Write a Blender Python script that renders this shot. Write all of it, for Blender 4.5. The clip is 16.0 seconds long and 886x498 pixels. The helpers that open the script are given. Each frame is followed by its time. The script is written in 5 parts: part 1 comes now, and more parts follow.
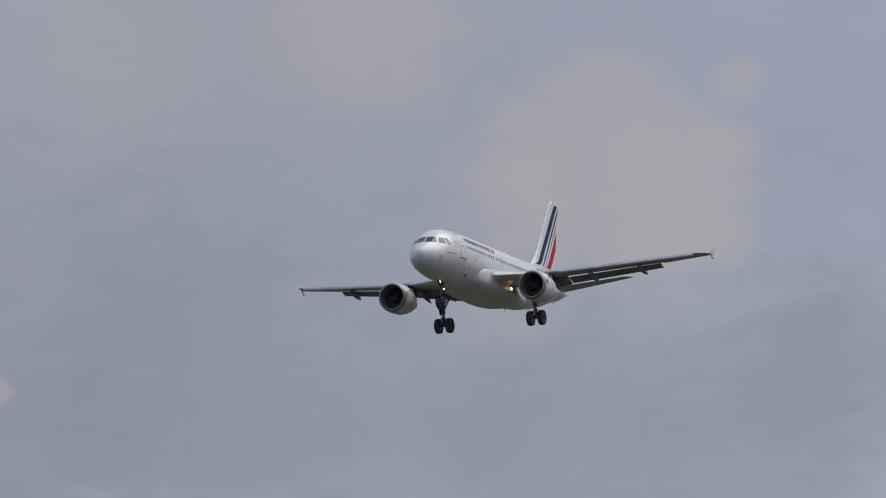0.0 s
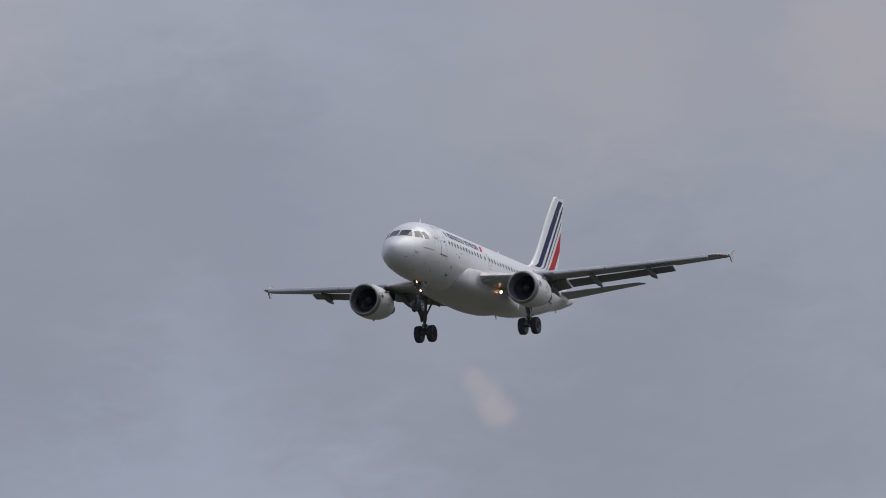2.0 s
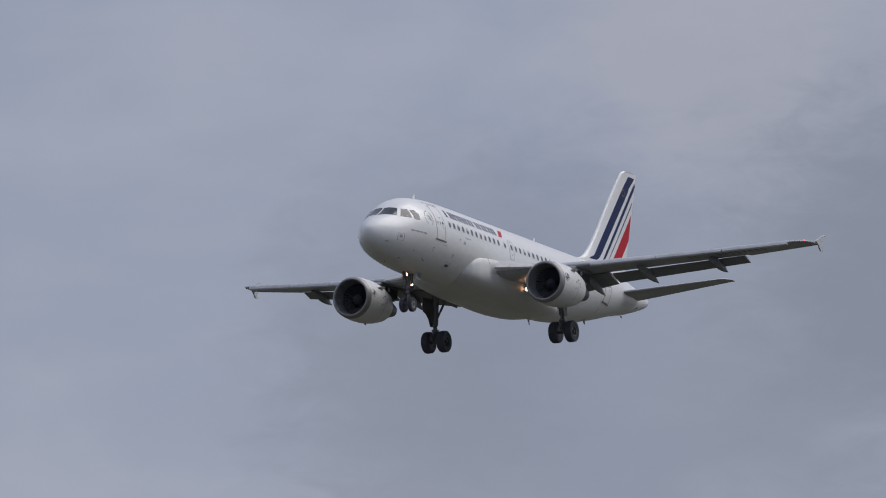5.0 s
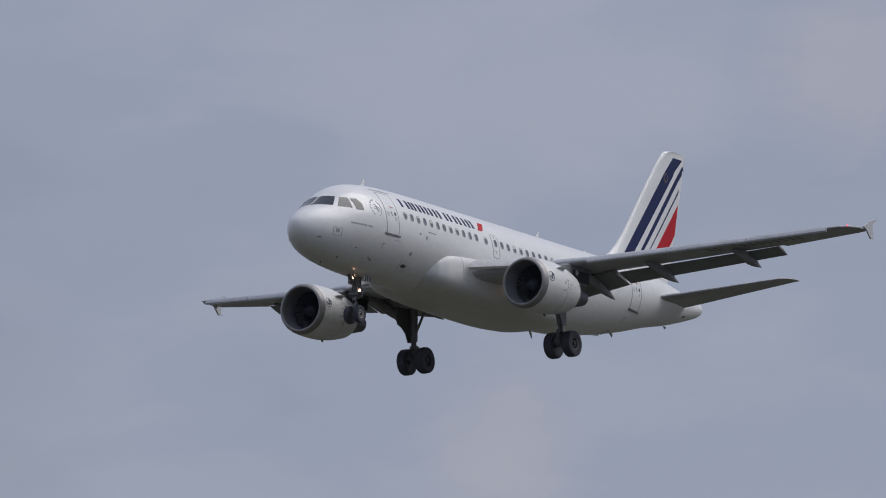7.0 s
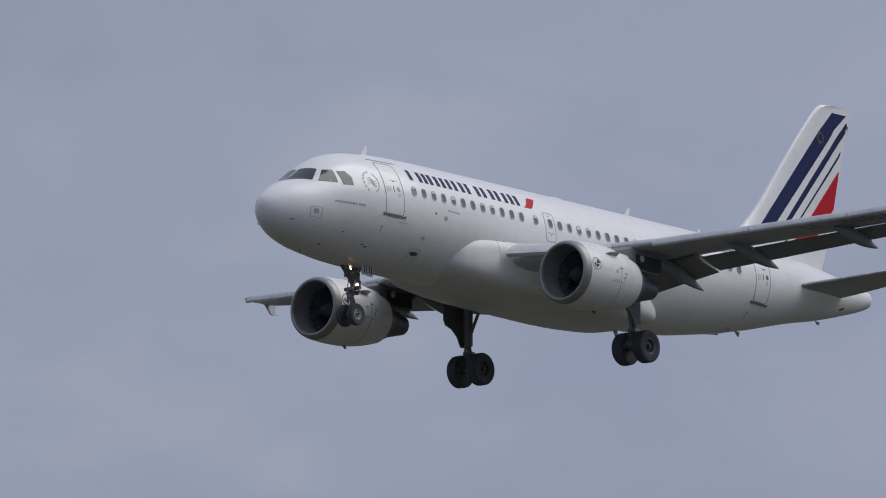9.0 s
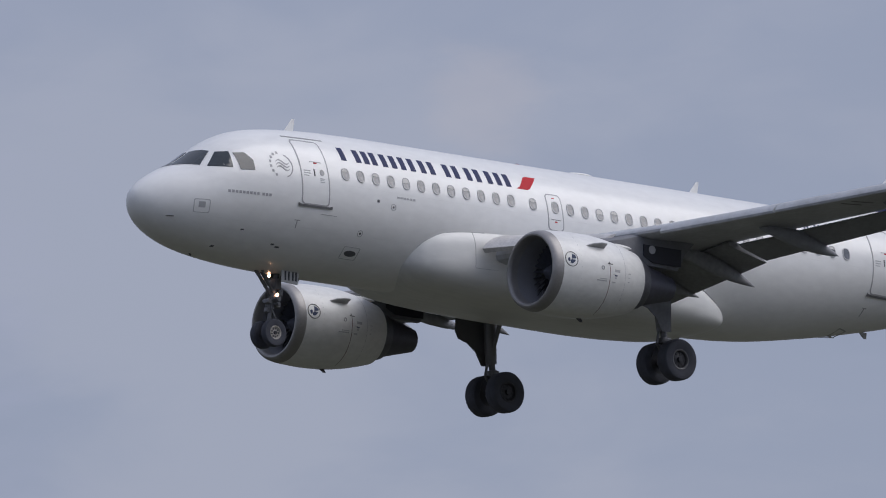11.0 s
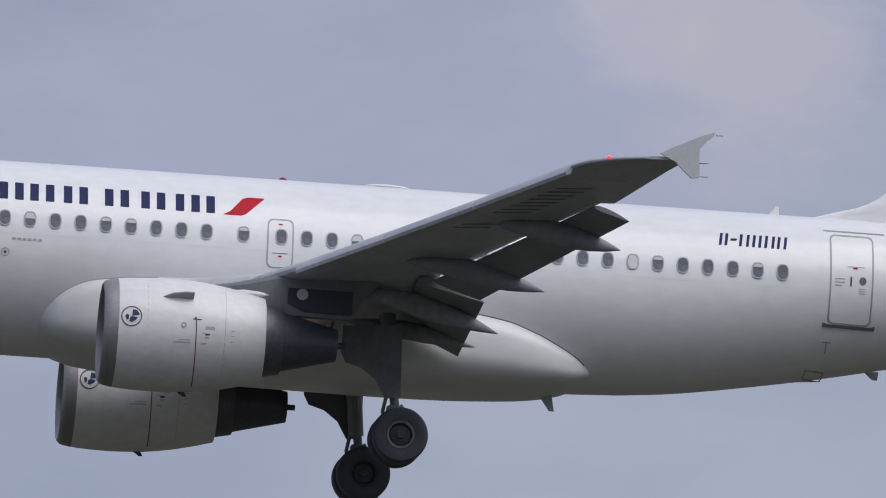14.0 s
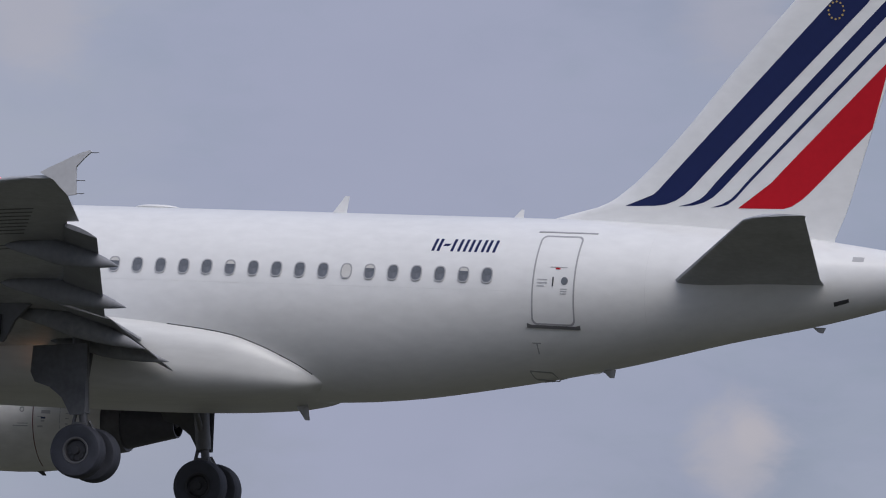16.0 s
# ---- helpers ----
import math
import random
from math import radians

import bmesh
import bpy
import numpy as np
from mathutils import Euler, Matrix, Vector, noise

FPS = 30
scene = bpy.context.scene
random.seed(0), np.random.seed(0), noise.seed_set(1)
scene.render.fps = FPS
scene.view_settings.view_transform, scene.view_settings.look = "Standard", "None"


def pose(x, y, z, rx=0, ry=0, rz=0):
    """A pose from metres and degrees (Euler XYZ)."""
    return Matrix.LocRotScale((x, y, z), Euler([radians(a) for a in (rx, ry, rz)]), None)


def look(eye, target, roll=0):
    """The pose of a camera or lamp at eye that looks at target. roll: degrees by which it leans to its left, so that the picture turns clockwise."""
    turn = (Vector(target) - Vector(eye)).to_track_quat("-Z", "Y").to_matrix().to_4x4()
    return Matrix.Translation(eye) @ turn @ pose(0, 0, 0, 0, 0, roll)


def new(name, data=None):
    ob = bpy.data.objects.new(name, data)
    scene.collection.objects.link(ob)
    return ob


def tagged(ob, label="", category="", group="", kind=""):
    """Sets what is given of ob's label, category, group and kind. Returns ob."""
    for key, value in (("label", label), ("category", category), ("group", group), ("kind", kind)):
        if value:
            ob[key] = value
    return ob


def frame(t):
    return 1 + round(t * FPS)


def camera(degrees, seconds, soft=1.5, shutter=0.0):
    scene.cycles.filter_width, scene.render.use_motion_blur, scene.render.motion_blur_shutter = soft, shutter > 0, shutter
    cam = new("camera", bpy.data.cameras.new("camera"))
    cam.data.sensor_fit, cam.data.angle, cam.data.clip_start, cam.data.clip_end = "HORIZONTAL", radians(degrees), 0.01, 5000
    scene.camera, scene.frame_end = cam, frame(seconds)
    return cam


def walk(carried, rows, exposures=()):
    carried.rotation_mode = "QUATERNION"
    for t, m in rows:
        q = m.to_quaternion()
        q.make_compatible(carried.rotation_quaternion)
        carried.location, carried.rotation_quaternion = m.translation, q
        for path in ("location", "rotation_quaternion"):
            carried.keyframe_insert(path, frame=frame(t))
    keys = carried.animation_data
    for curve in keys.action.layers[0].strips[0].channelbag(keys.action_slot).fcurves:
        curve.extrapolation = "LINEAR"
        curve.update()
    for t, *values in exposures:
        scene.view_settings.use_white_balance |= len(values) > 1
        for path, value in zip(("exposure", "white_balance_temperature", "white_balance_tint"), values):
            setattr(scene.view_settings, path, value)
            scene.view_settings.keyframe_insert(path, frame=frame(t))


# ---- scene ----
cam = camera(3.931, 16.0, soft=1.05)
walk(cam, [
    (0, pose(0, 0, 1.7, 96.5842, 3.0471, -70.6691)),
    (0.5, pose(0, 0, 1.7, 96.6471, 3.0078, -70.2005)),
    (1, pose(0, 0, 1.7, 96.7008, 2.3012, -69.7324)),
    (1.5, pose(0, 0, 1.7, 96.7431, 2.0514, -69.1494)),
    (2, pose(0, 0, 1.7, 96.7810, 1.9573, -68.5337)),
    (2.5, pose(0, 0, 1.7, 96.8293, 1.3193, -67.9377)),
    (3, pose(0, 0, 1.7, 96.9021, 1.4857, -67.2164)),
    (3.5, pose(0, 0, 1.7, 96.9756, 1.6959, -66.4347)),
    (4, pose(0, 0, 1.7, 97.0079, 1.9166, -65.6170)),
    (4.5, pose(0, 0, 1.7, 97.0813, 1.1757, -64.6212)),
    (5, pose(0, 0, 1.7, 97.1564, 1.1976, -63.5115)),
    (5.5, pose(0, 0, 1.7, 97.2403, 1.3527, -62.3361)),
    (6, pose(0, 0, 1.7, 97.3311, 1.5625, -61.0926)),
    (6.5, pose(0, 0, 1.7, 97.4260, 1.7490, -59.7773)),
    (7, pose(0, 0, 1.7, 97.5224, 1.8341, -58.3842)),
    (7.5, pose(0, 0, 1.7, 97.6272, 1.6617, -56.9149)),
    (8, pose(0, 0, 1.7, 97.7318, 1.5402, -54.7425)),
    (8.5, pose(0, 0, 1.7, 97.8213, 1.5538, -52.7093)),
    (9, pose(0, 0, 1.7, 97.9193, 1.5679, -50.4375)),
    (9.5, pose(0, 0, 1.7, 98.0173, 1.6131, -47.8905)),
    (10, pose(0, 0, 1.7, 98.1169, 1.6640, -45.0119)),
    (10.5, pose(0, 0, 1.7, 98.2180, 1.6948, -41.7407)),
    (11, pose(0, 0, 1.7, 98.3176, 1.6786, -38.0132)),
    (11.5, pose(0, 0, 1.7, 98.4127, 1.5173, -33.8054)),
    (12, pose(0, 0, 1.7, 98.5377, 0.7810, -28.9102)),
    (12.5, pose(0, 0, 1.7, 98.3970, -0.0712, -24.1108)),
    (13, pose(0, 0, 1.7, 98.3481, -0.1718, -18.6255)),
    (13.5, pose(0, 0, 1.7, 98.1512, -0.0935, -12.9022)),
    (14, pose(0, 0, 1.7, 97.7331, 0.2019, -6.4576)),
    (14.5, pose(0, 0, 1.7, 97.3251, 0.2516, 0.1901)),
    (15, pose(0, 0, 1.7, 96.5858, -0.3456, 7.0502)),
    (15.5, pose(0, 0, 1.7, 96.0534, -0.8550, 13.8164)),
    (16, pose(0, 0, 1.7, 95.3789, -0.7471, 19.8961)),
], exposures=[(0, 0.02, 6650, 11), (4.5, 0.03, 6600, 11.5), (8.5, -0.03, 6520, 11.5), (11, 0.05, 6420, 12.5), (12, 0.1, 6430, 12.8), (13, 0.12, 6435, 12.9), (13.5, 0.09, 6440, 13), (14, 0.14, 6450, 13), (14.5, 0.10, 6470, 13), (15, 0.09, 6450, 12.5), (15.5, 0.17, 6420, 11.5), (16, 0.03, 6480, 13)])

# ---- light ----
SUN_ELEVATION, SUN_AZIMUTH = 52.0, 315.0  # degrees; azimuth counted from +x towards +y
sun_data = bpy.data.lights.new("sun", "SUN")
sun_data.energy, sun_data.angle, sun_data.color = 1.6, radians(50), (1.0, 0.965, 0.92)
sun = new("sun", sun_data)
sun_way = Vector((math.cos(radians(SUN_ELEVATION)) * math.cos(radians(SUN_AZIMUTH)),
                  math.cos(radians(SUN_ELEVATION)) * math.sin(radians(SUN_AZIMUTH)), math.sin(radians(SUN_ELEVATION))))
sun.matrix_world = look(sun_way * 100, (0, 0, 0))

# cloud banks: way on the sky, reach in degrees, strength, colour
CLOUDS = [
    ((0.7904, 0.5973, 0.1360), 2.257, 0.3, (0.345, 0.37, 0.495)),
    ((0.5536, 0.8198, 0.1463), 2.257, 0.45, (0.345, 0.37, 0.495)),
    ((0.2208, 0.9650, 0.1418), 2.257, 0.5, (0.345, 0.37, 0.495)),
    ((-0.1226, 0.9858, 0.1147), 2.257, 0.5, (0.345, 0.37, 0.495)),
    ((-0.3400, 0.9358, 0.0937), 2.257, 0.5, (0.345, 0.37, 0.495)),
    ((0.9351, 0.3346, 0.1169), 2.007, 0.5, (0.285, 0.31, 0.365)),
    ((0.9281, 0.3528, 0.1193), 1.756, 0.4, (0.285, 0.31, 0.365)),
    ((0.9109, 0.3924, 0.1275), 1.756, 0.4, (0.285, 0.31, 0.365)),
    ((0.9332, 0.3440, 0.1043), 1.053, 0.5, (0.228, 0.258, 0.325)),
    ((0.9437, 0.3154, 0.1001), 0.752, 0.5, (0.228, 0.258, 0.325)),
    ((0.9283, 0.3556, 0.1092), 1.053, 0.5, (0.228, 0.258, 0.325)),
    ((0.9025, 0.4128, 0.1229), 0.853, 0.42, (0.228, 0.258, 0.325)),
    ((0.9016, 0.4175, 0.1135), 0.752, 0.45, (0.228, 0.258, 0.325)),
    ((0.9135, 0.3891, 0.1187), 0.752, 0.2, (0.228, 0.258, 0.325)),
    ((0.9494, 0.2962, 0.1043), 0.552, 0.5, (0.228, 0.258, 0.325)),
    ((0.9251, 0.3589, 0.1235), 0.652, 0.3, (0.228, 0.258, 0.325)),
    ((0.9183, 0.3762, 0.1232), 0.652, 0.55, (0.228, 0.258, 0.325)),
    ((0.9225, 0.3698, 0.1112), 0.552, 0.3, (0.228, 0.258, 0.325)),
    ((0.8887, 0.4423, 0.1211), 0.752, 0.4, (0.228, 0.258, 0.325)),
    ((0.9122, 0.3946, 0.1103), 0.828, 0.4, (0.228, 0.258, 0.325)),
    ((0.8885, 0.4448, 0.1124), 0.752, 0.45, (0.228, 0.258, 0.325)),
    ((0.9287, 0.3464, 0.1322), 0.652, 0.35, (0.385, 0.37, 0.405)),
    ((0.8960, 0.4211, 0.1406), 0.752, 0.35, (0.425, 0.418, 0.462)),
    ((0.3852, 0.9129, 0.1347), 0.878, 0.35, (0.345, 0.37, 0.495)),
    ((0.1932, 0.9689, 0.1543), 0.652, 0.55, (0.33, 0.425, 0.63)),
    ((0.2082, 0.9658, 0.1544), 0.702, 0.6, (0.33, 0.425, 0.63)),
    ((0.2253, 0.9621, 0.1535), 0.702, 0.6, (0.33, 0.425, 0.63)),
    ((0.2424, 0.9581, 0.1527), 0.702, 0.55, (0.33, 0.425, 0.63)),
    ((0.4254, 0.8903, 0.1625), 0.627, 0.4, (0.33, 0.425, 0.63)),
    ((0.5353, 0.8301, 0.1559), 0.376, 0.45, (0.33, 0.425, 0.63)),
    ((0.4987, 0.8518, 0.1607), 0.451, 0.4, (0.33, 0.425, 0.63)),
    ((0.9427, 0.3111, 0.1208), 0.502, 0.6, (0.385, 0.37, 0.405)),
    ((0.9448, 0.3054, 0.1183), 0.351, 0.75, (0.385, 0.37, 0.405)),
    ((0.9412, 0.3162, 0.1190), 0.301, 0.35, (0.385, 0.37, 0.405)),
    ((0.9454, 0.3005, 0.1263), 0.125, 0.45, (0.385, 0.37, 0.405)),
    ((0.9351, 0.3292, 0.1315), 0.552, 0.4, (0.385, 0.37, 0.405)),
    ((0.9274, 0.3582, 0.1079), 0.062, 0.45, (0.385, 0.37, 0.405)),
    ((0.9279, 0.3573, 0.1066), 0.085, 0.5, (0.385, 0.37, 0.405)),
    ((0.9284, 0.3565, 0.1053), 0.090, 0.55, (0.40, 0.375, 0.41)),
    ((0.9360, 0.3258, 0.1330), 0.477, 0.45, (0.385, 0.37, 0.405)),
    ((0.9405, 0.3183, 0.1187), 0.326, 0.4, (0.385, 0.37, 0.405)),
    ((0.9416, 0.3180, 0.1109), 0.276, 0.35, (0.385, 0.37, 0.405)),
    ((0.9080, 0.3956, 0.1380), 0.752, 0.35, (0.425, 0.418, 0.462)),
    ((0.8505, 0.5133, 0.1151), 0.376, 0.4, (0.425, 0.418, 0.462)),
    ((0.8610, 0.4878, 0.1437), 0.426, 0.4, (0.425, 0.418, 0.462)),
    ((0.8156, 0.5602, 0.1447), 0.752, 0.25, (0.345, 0.37, 0.495)),
    ((0.6145, 0.7733, 0.1562), 0.276, 0.35, (0.425, 0.418, 0.462)),
    ((0.5288, 0.8356, 0.1487), 0.376, 0.7, (0.425, 0.418, 0.462)),
    ((0.5272, 0.8375, 0.1436), 0.301, 0.4, (0.47, 0.45, 0.47)),
    ((0.5377, 0.8323, 0.1347), 0.652, 0.5, (0.425, 0.418, 0.462)),
    ((0.5471, 0.8226, 0.1547), 0.276, 0.35, (0.425, 0.418, 0.462)),
    ((0.2348, 0.9638, 0.1262), 0.803, 0.55, (0.425, 0.418, 0.462)),
    ((0.2092, 0.9697, 0.1262), 0.752, 0.4, (0.345, 0.37, 0.495)),
    ((0.1973, 0.9669, 0.1616), 0.752, 0.55, (0.425, 0.418, 0.462)),
    ((0.2165, 0.9629, 0.1613), 0.803, 0.5, (0.425, 0.418, 0.462)),
    ((0.2379, 0.9580, 0.1600), 0.752, 0.55, (0.425, 0.418, 0.462)),
    ((0.3111, 0.9362, 0.1634), 0.652, 0.4, (0.425, 0.418, 0.462)),
    ((0.1276, 0.9801, 0.1523), 0.326, 0.65, (0.47, 0.45, 0.47)),
    ((-0.2508, 0.9602, 0.1227), 0.752, 0.35, (0.425, 0.418, 0.462)),
    ((0.1384, 0.9788, 0.1509), 0.627, 0.4, (0.345, 0.37, 0.495)),
    ((0.0287, 0.9892, 0.1438), 0.326, 0.55, (0.425, 0.418, 0.462)),
    ((-0.0345, 0.9934, 0.1098), 0.251, 0.55, (0.425, 0.418, 0.462)),
    ((0.0068, 0.9904, 0.1379), 1.003, 0.35, (0.345, 0.37, 0.495)),
    ((0.0951, 0.9848, 0.1450), 1.003, 0.5, (0.345, 0.37, 0.495)),
    ((0.1255, 0.9818, 0.1428), 1.003, 0.5, (0.345, 0.37, 0.495)),
    ((0.0154, 0.9937, 0.1109), 0.652, 0.4, (0.345, 0.37, 0.495)),
    ((-0.0981, 0.9901, 0.1001), 0.502, 0.4, (0.425, 0.418, 0.462)),
    ((-0.3185, 0.9446, 0.0788), 0.251, 0.55, (0.47, 0.45, 0.47)),
    ((-0.3176, 0.9448, 0.0801), 0.125, 0.4, (0.47, 0.45, 0.47)),
    ((-0.3692, 0.9226, 0.1116), 0.326, 0.5, (0.425, 0.418, 0.462)),
    ((-0.3182, 0.9414, 0.1119), 0.276, 0.4, (0.425, 0.418, 0.462)),
    ((-0.3431, 0.9332, 0.1064), 1.003, 0.4, (0.345, 0.37, 0.495)),
    ((-0.3437, 0.9358, 0.0780), 0.752, 0.4, (0.345, 0.37, 0.495)),
    ((0.9487, 0.3011, 0.0962), 0.803, 0.5, (0.228, 0.258, 0.325)),
    ((0.9397, 0.3281, 0.0969), 0.803, 0.35, (0.228, 0.258, 0.325)),
    ((0.8929, 0.4374, 0.1066), 0.853, 0.45, (0.228, 0.258, 0.325)),
    ((0.9015, 0.4197, 0.1054), 0.752, 0.3, (0.228, 0.258, 0.325)),
    ((0.3381, 0.9271, 0.1617), 0.752, 0.5, (0.425, 0.418, 0.462)),
    ((0.1363, 0.9797, 0.1470), 0.627, 0.35, (0.425, 0.418, 0.462)),
    ((-0.1218, 0.9842, 0.1286), 0.752, 0.25, (0.345, 0.37, 0.495)),
    ((0.8003, 0.5878, 0.1186), 1.053, 0.35, (0.285, 0.31, 0.365)),
    ((0.8231, 0.5557, 0.1171), 1.053, 0.35, (0.285, 0.31, 0.365)),
    ((-0.1394, 0.9855, 0.0972), 0.828, 0.4, (0.285, 0.31, 0.365)),
    ((-0.1134, 0.9888, 0.0969), 0.828, 0.3, (0.285, 0.31, 0.365)),
    ((-0.3601, 0.9297, 0.0778), 0.652, 0.3, (0.285, 0.31, 0.365)),
    ((0.2090, 0.9692, 0.1305), 0.652, 0.3, (0.345, 0.37, 0.495)),
    ((0.1933, 0.9691, 0.1525), 0.650, 0.45, (0.31, 0.42, 0.62)),
    ((0.2083, 0.9661, 0.1520), 0.650, 0.5, (0.31, 0.42, 0.62)),
    ((0.2233, 0.9630, 0.1505), 0.550, 0.45, (0.31, 0.42, 0.62)),
    ((0.9466, 0.3017, 0.1137), 0.150, 0.5, (0.385, 0.37, 0.405)),
    ((0.9450, 0.3067, 0.1136), 0.300, 0.5, (0.375, 0.365, 0.405)),
    ((0.9430, 0.3125, 0.1144), 0.280, 0.35, (0.37, 0.365, 0.405)),
    ((0.9460, 0.3006, 0.1215), 0.120, 0.4, (0.385, 0.37, 0.405)),
    ((0.9456, 0.2997, 0.1267), 0.100, 0.35, (0.385, 0.37, 0.405)),
    ((0.9052, 0.4069, 0.1226), 0.800, 0.5, (0.195, 0.225, 0.29)),
    ((0.8933, 0.4323, 0.1229), 0.65, 0.5, (0.21, 0.245, 0.325)),
    ((0.8952, 0.4322, 0.1090), 0.60, 0.35, (0.228, 0.262, 0.34)),
    ((0.1363, 0.9791, 0.1509), 0.50, 0.35, (0.44, 0.435, 0.475)),
    ((0.7725, 0.6202, 0.1364), 0.80, 0.4, (0.262, 0.30, 0.415)),
    ((0.7759, 0.6188, 0.1228), 0.80, 0.4, (0.262, 0.30, 0.415)),
    ((0.9122, 0.3902, 0.1252), 0.600, 0.35, (0.24, 0.268, 0.335)),
    ((0.9149, 0.3878, 0.1121), 0.600, 0.4, (0.228, 0.258, 0.325)),
    ((0.9265, 0.3565, 0.1203), 0.800, 0.35, (0.33, 0.352, 0.42)),
    ((0.9244, 0.3577, 0.1321), 0.600, 0.3, (0.33, 0.352, 0.42)),
    ((0.5295, 0.8352, 0.1487), 0.220, 0.4, (0.47, 0.46, 0.49)),
    ((0.5341, 0.8328, 0.1451), 0.120, 0.35, (0.47, 0.46, 0.49)),
    ((0.5478, 0.8220, 0.1555), 0.200, 0.4, (0.44, 0.44, 0.48)),
]

world = bpy.data.worlds.new("sky")
scene.world = world
world.use_nodes = True
wn, wl = world.node_tree.nodes, world.node_tree.links
wn.clear()


def wnode(kind, **sets):
    n = wn.new(kind)
    for k, v in sets.items():
        if k == "operation":
            n.operation = v
        else:
            n.inputs[k].default_value = v
    return n


coord = wnode("ShaderNodeTexCoord")
sky = wn.new("ShaderNodeTexSky")
sky.sky_type, sky.sun_disc = "NISHITA", False
sky.sun_elevation, sky.sun_rotation = radians(SUN_ELEVATION), radians(90 - SUN_AZIMUTH)
sky_level = wnode("ShaderNodeVectorMath", operation="SCALE")
sky_level.inputs["Scale"].default_value = 0.1
wl.new(sky.outputs[0], sky_level.inputs[0])
stretch = wn.new("ShaderNodeMapping")
stretch.inputs["Scale"].default_value = (1, 1, 2.2)
wl.new(coord.outputs["Generated"], stretch.inputs["Vector"])


def wnoise(scale, detail, rough, distort=0.0):
    n = wn.new("ShaderNodeTexNoise")
    n.inputs["Scale"].default_value, n.inputs["Detail"].default_value = scale, detail
    n.inputs["Roughness"].default_value, n.inputs["Distortion"].default_value = rough, distort
    wl.new(stretch.outputs[0], n.inputs["Vector"])
    return n


def wramp(src, stops):
    r = wn.new("ShaderNodeValToRGB")
    e = r.color_ramp.elements
    while len(e) < len(stops):
        e.new(0.5)
    for k, (pos, c) in enumerate(stops):
        e[k].position, e[k].color = pos, (*c, 1)
    r.color_ramp.interpolation = "EASE"
    wl.new(src, r.inputs[0])
    return r


big = wnoise(14, 3, 0.5)
fine = wnoise(60, 4, 0.55, 0.3)
both = wnode("ShaderNodeMath", operation="MULTIPLY_ADD")
wl.new(fine.outputs[0], both.inputs[0])
both.inputs[1].default_value = 0.3
wl.new(big.outputs[0], both.inputs[2])
grey = wramp(both.outputs[0], [(0.44, (0.235, 0.268, 0.362)), (0.62, (0.285, 0.318, 0.415)), (0.80, (0.335, 0.36, 0.445))])
# overcast dome: brighter towards the zenith
split = wn.new("ShaderNodeSeparateXYZ")
wl.new(coord.outputs["Generated"], split.inputs[0])
rise = wnode("ShaderNodeMapRange")
wl.new(split.outputs[2], rise.inputs[0])
rise.inputs[1].default_value, rise.inputs[2].default_value = 0.14, 1.0
rise.inputs[3].default_value, rise.inputs[4].default_value = 1.0, 1.7
dome = wnode("ShaderNodeVectorMath", operation="SCALE")
wl.new(grey.outputs[0], dome.inputs[0])
wl.new(rise.outputs[0], dome.inputs["Scale"])
veil = wn.new("ShaderNodeMix")
veil.data_type = "RGBA"
veil.inputs[0].default_value = 0.88
wl.new(sky_level.outputs[0], veil.inputs[6])
wl.new(dome.outputs[0], veil.inputs[7])
seen_sky = veil.outputs[2]
ragged = wnoise(170, 5, 0.6, 0.4)
shift = wnode("ShaderNodeVectorMath", operation="SUBTRACT")
wl.new(ragged.outputs["Color"], shift.inputs[0])
shift.inputs[1].default_value = (0.5, 0.5, 0.5)
for way, reach, strength, colour in CLOUDS:
    amount = wnode("ShaderNodeVectorMath", operation="MULTIPLY_ADD")
    wl.new(shift.outputs[0], amount.inputs[0])
    amount.inputs[1].default_value = (radians(reach) * 1.1,) * 3
    wl.new(coord.outputs["Generated"], amount.inputs[2])
    gap = wnode("ShaderNodeVectorMath", operation="DISTANCE")
    wl.new(amount.outputs[0], gap.inputs[0])
    gap.inputs[1].default_value = way
    fade = wn.new("ShaderNodeMapRange")
    fade.interpolation_type = "SMOOTHSTEP"
    wl.new(gap.outputs["Value"], fade.inputs[0])
    fade.inputs[1].default_value, fade.inputs[2].default_value = radians(reach) * 1.25, radians(reach) * (0.62 if strength >= 0.6 else 0.3)
    fade.inputs[3].default_value, fade.inputs[4].default_value = 0.0, strength
    over = wn.new("ShaderNodeMix")
    over.data_type = "RGBA"
    wl.new(fade.outputs[0], over.inputs[0])
    wl.new(seen_sky, over.inputs[6])
    over.inputs[7].default_value = (*colour, 1)
    seen_sky = over.outputs[2]
back = wnode("ShaderNodeBackground", Strength=1.0)
wl.new(seen_sky, back.inputs[0])
wl.new(back.outputs[0], wn.new("ShaderNodeOutputWorld").inputs[0])

# ---- materials ----


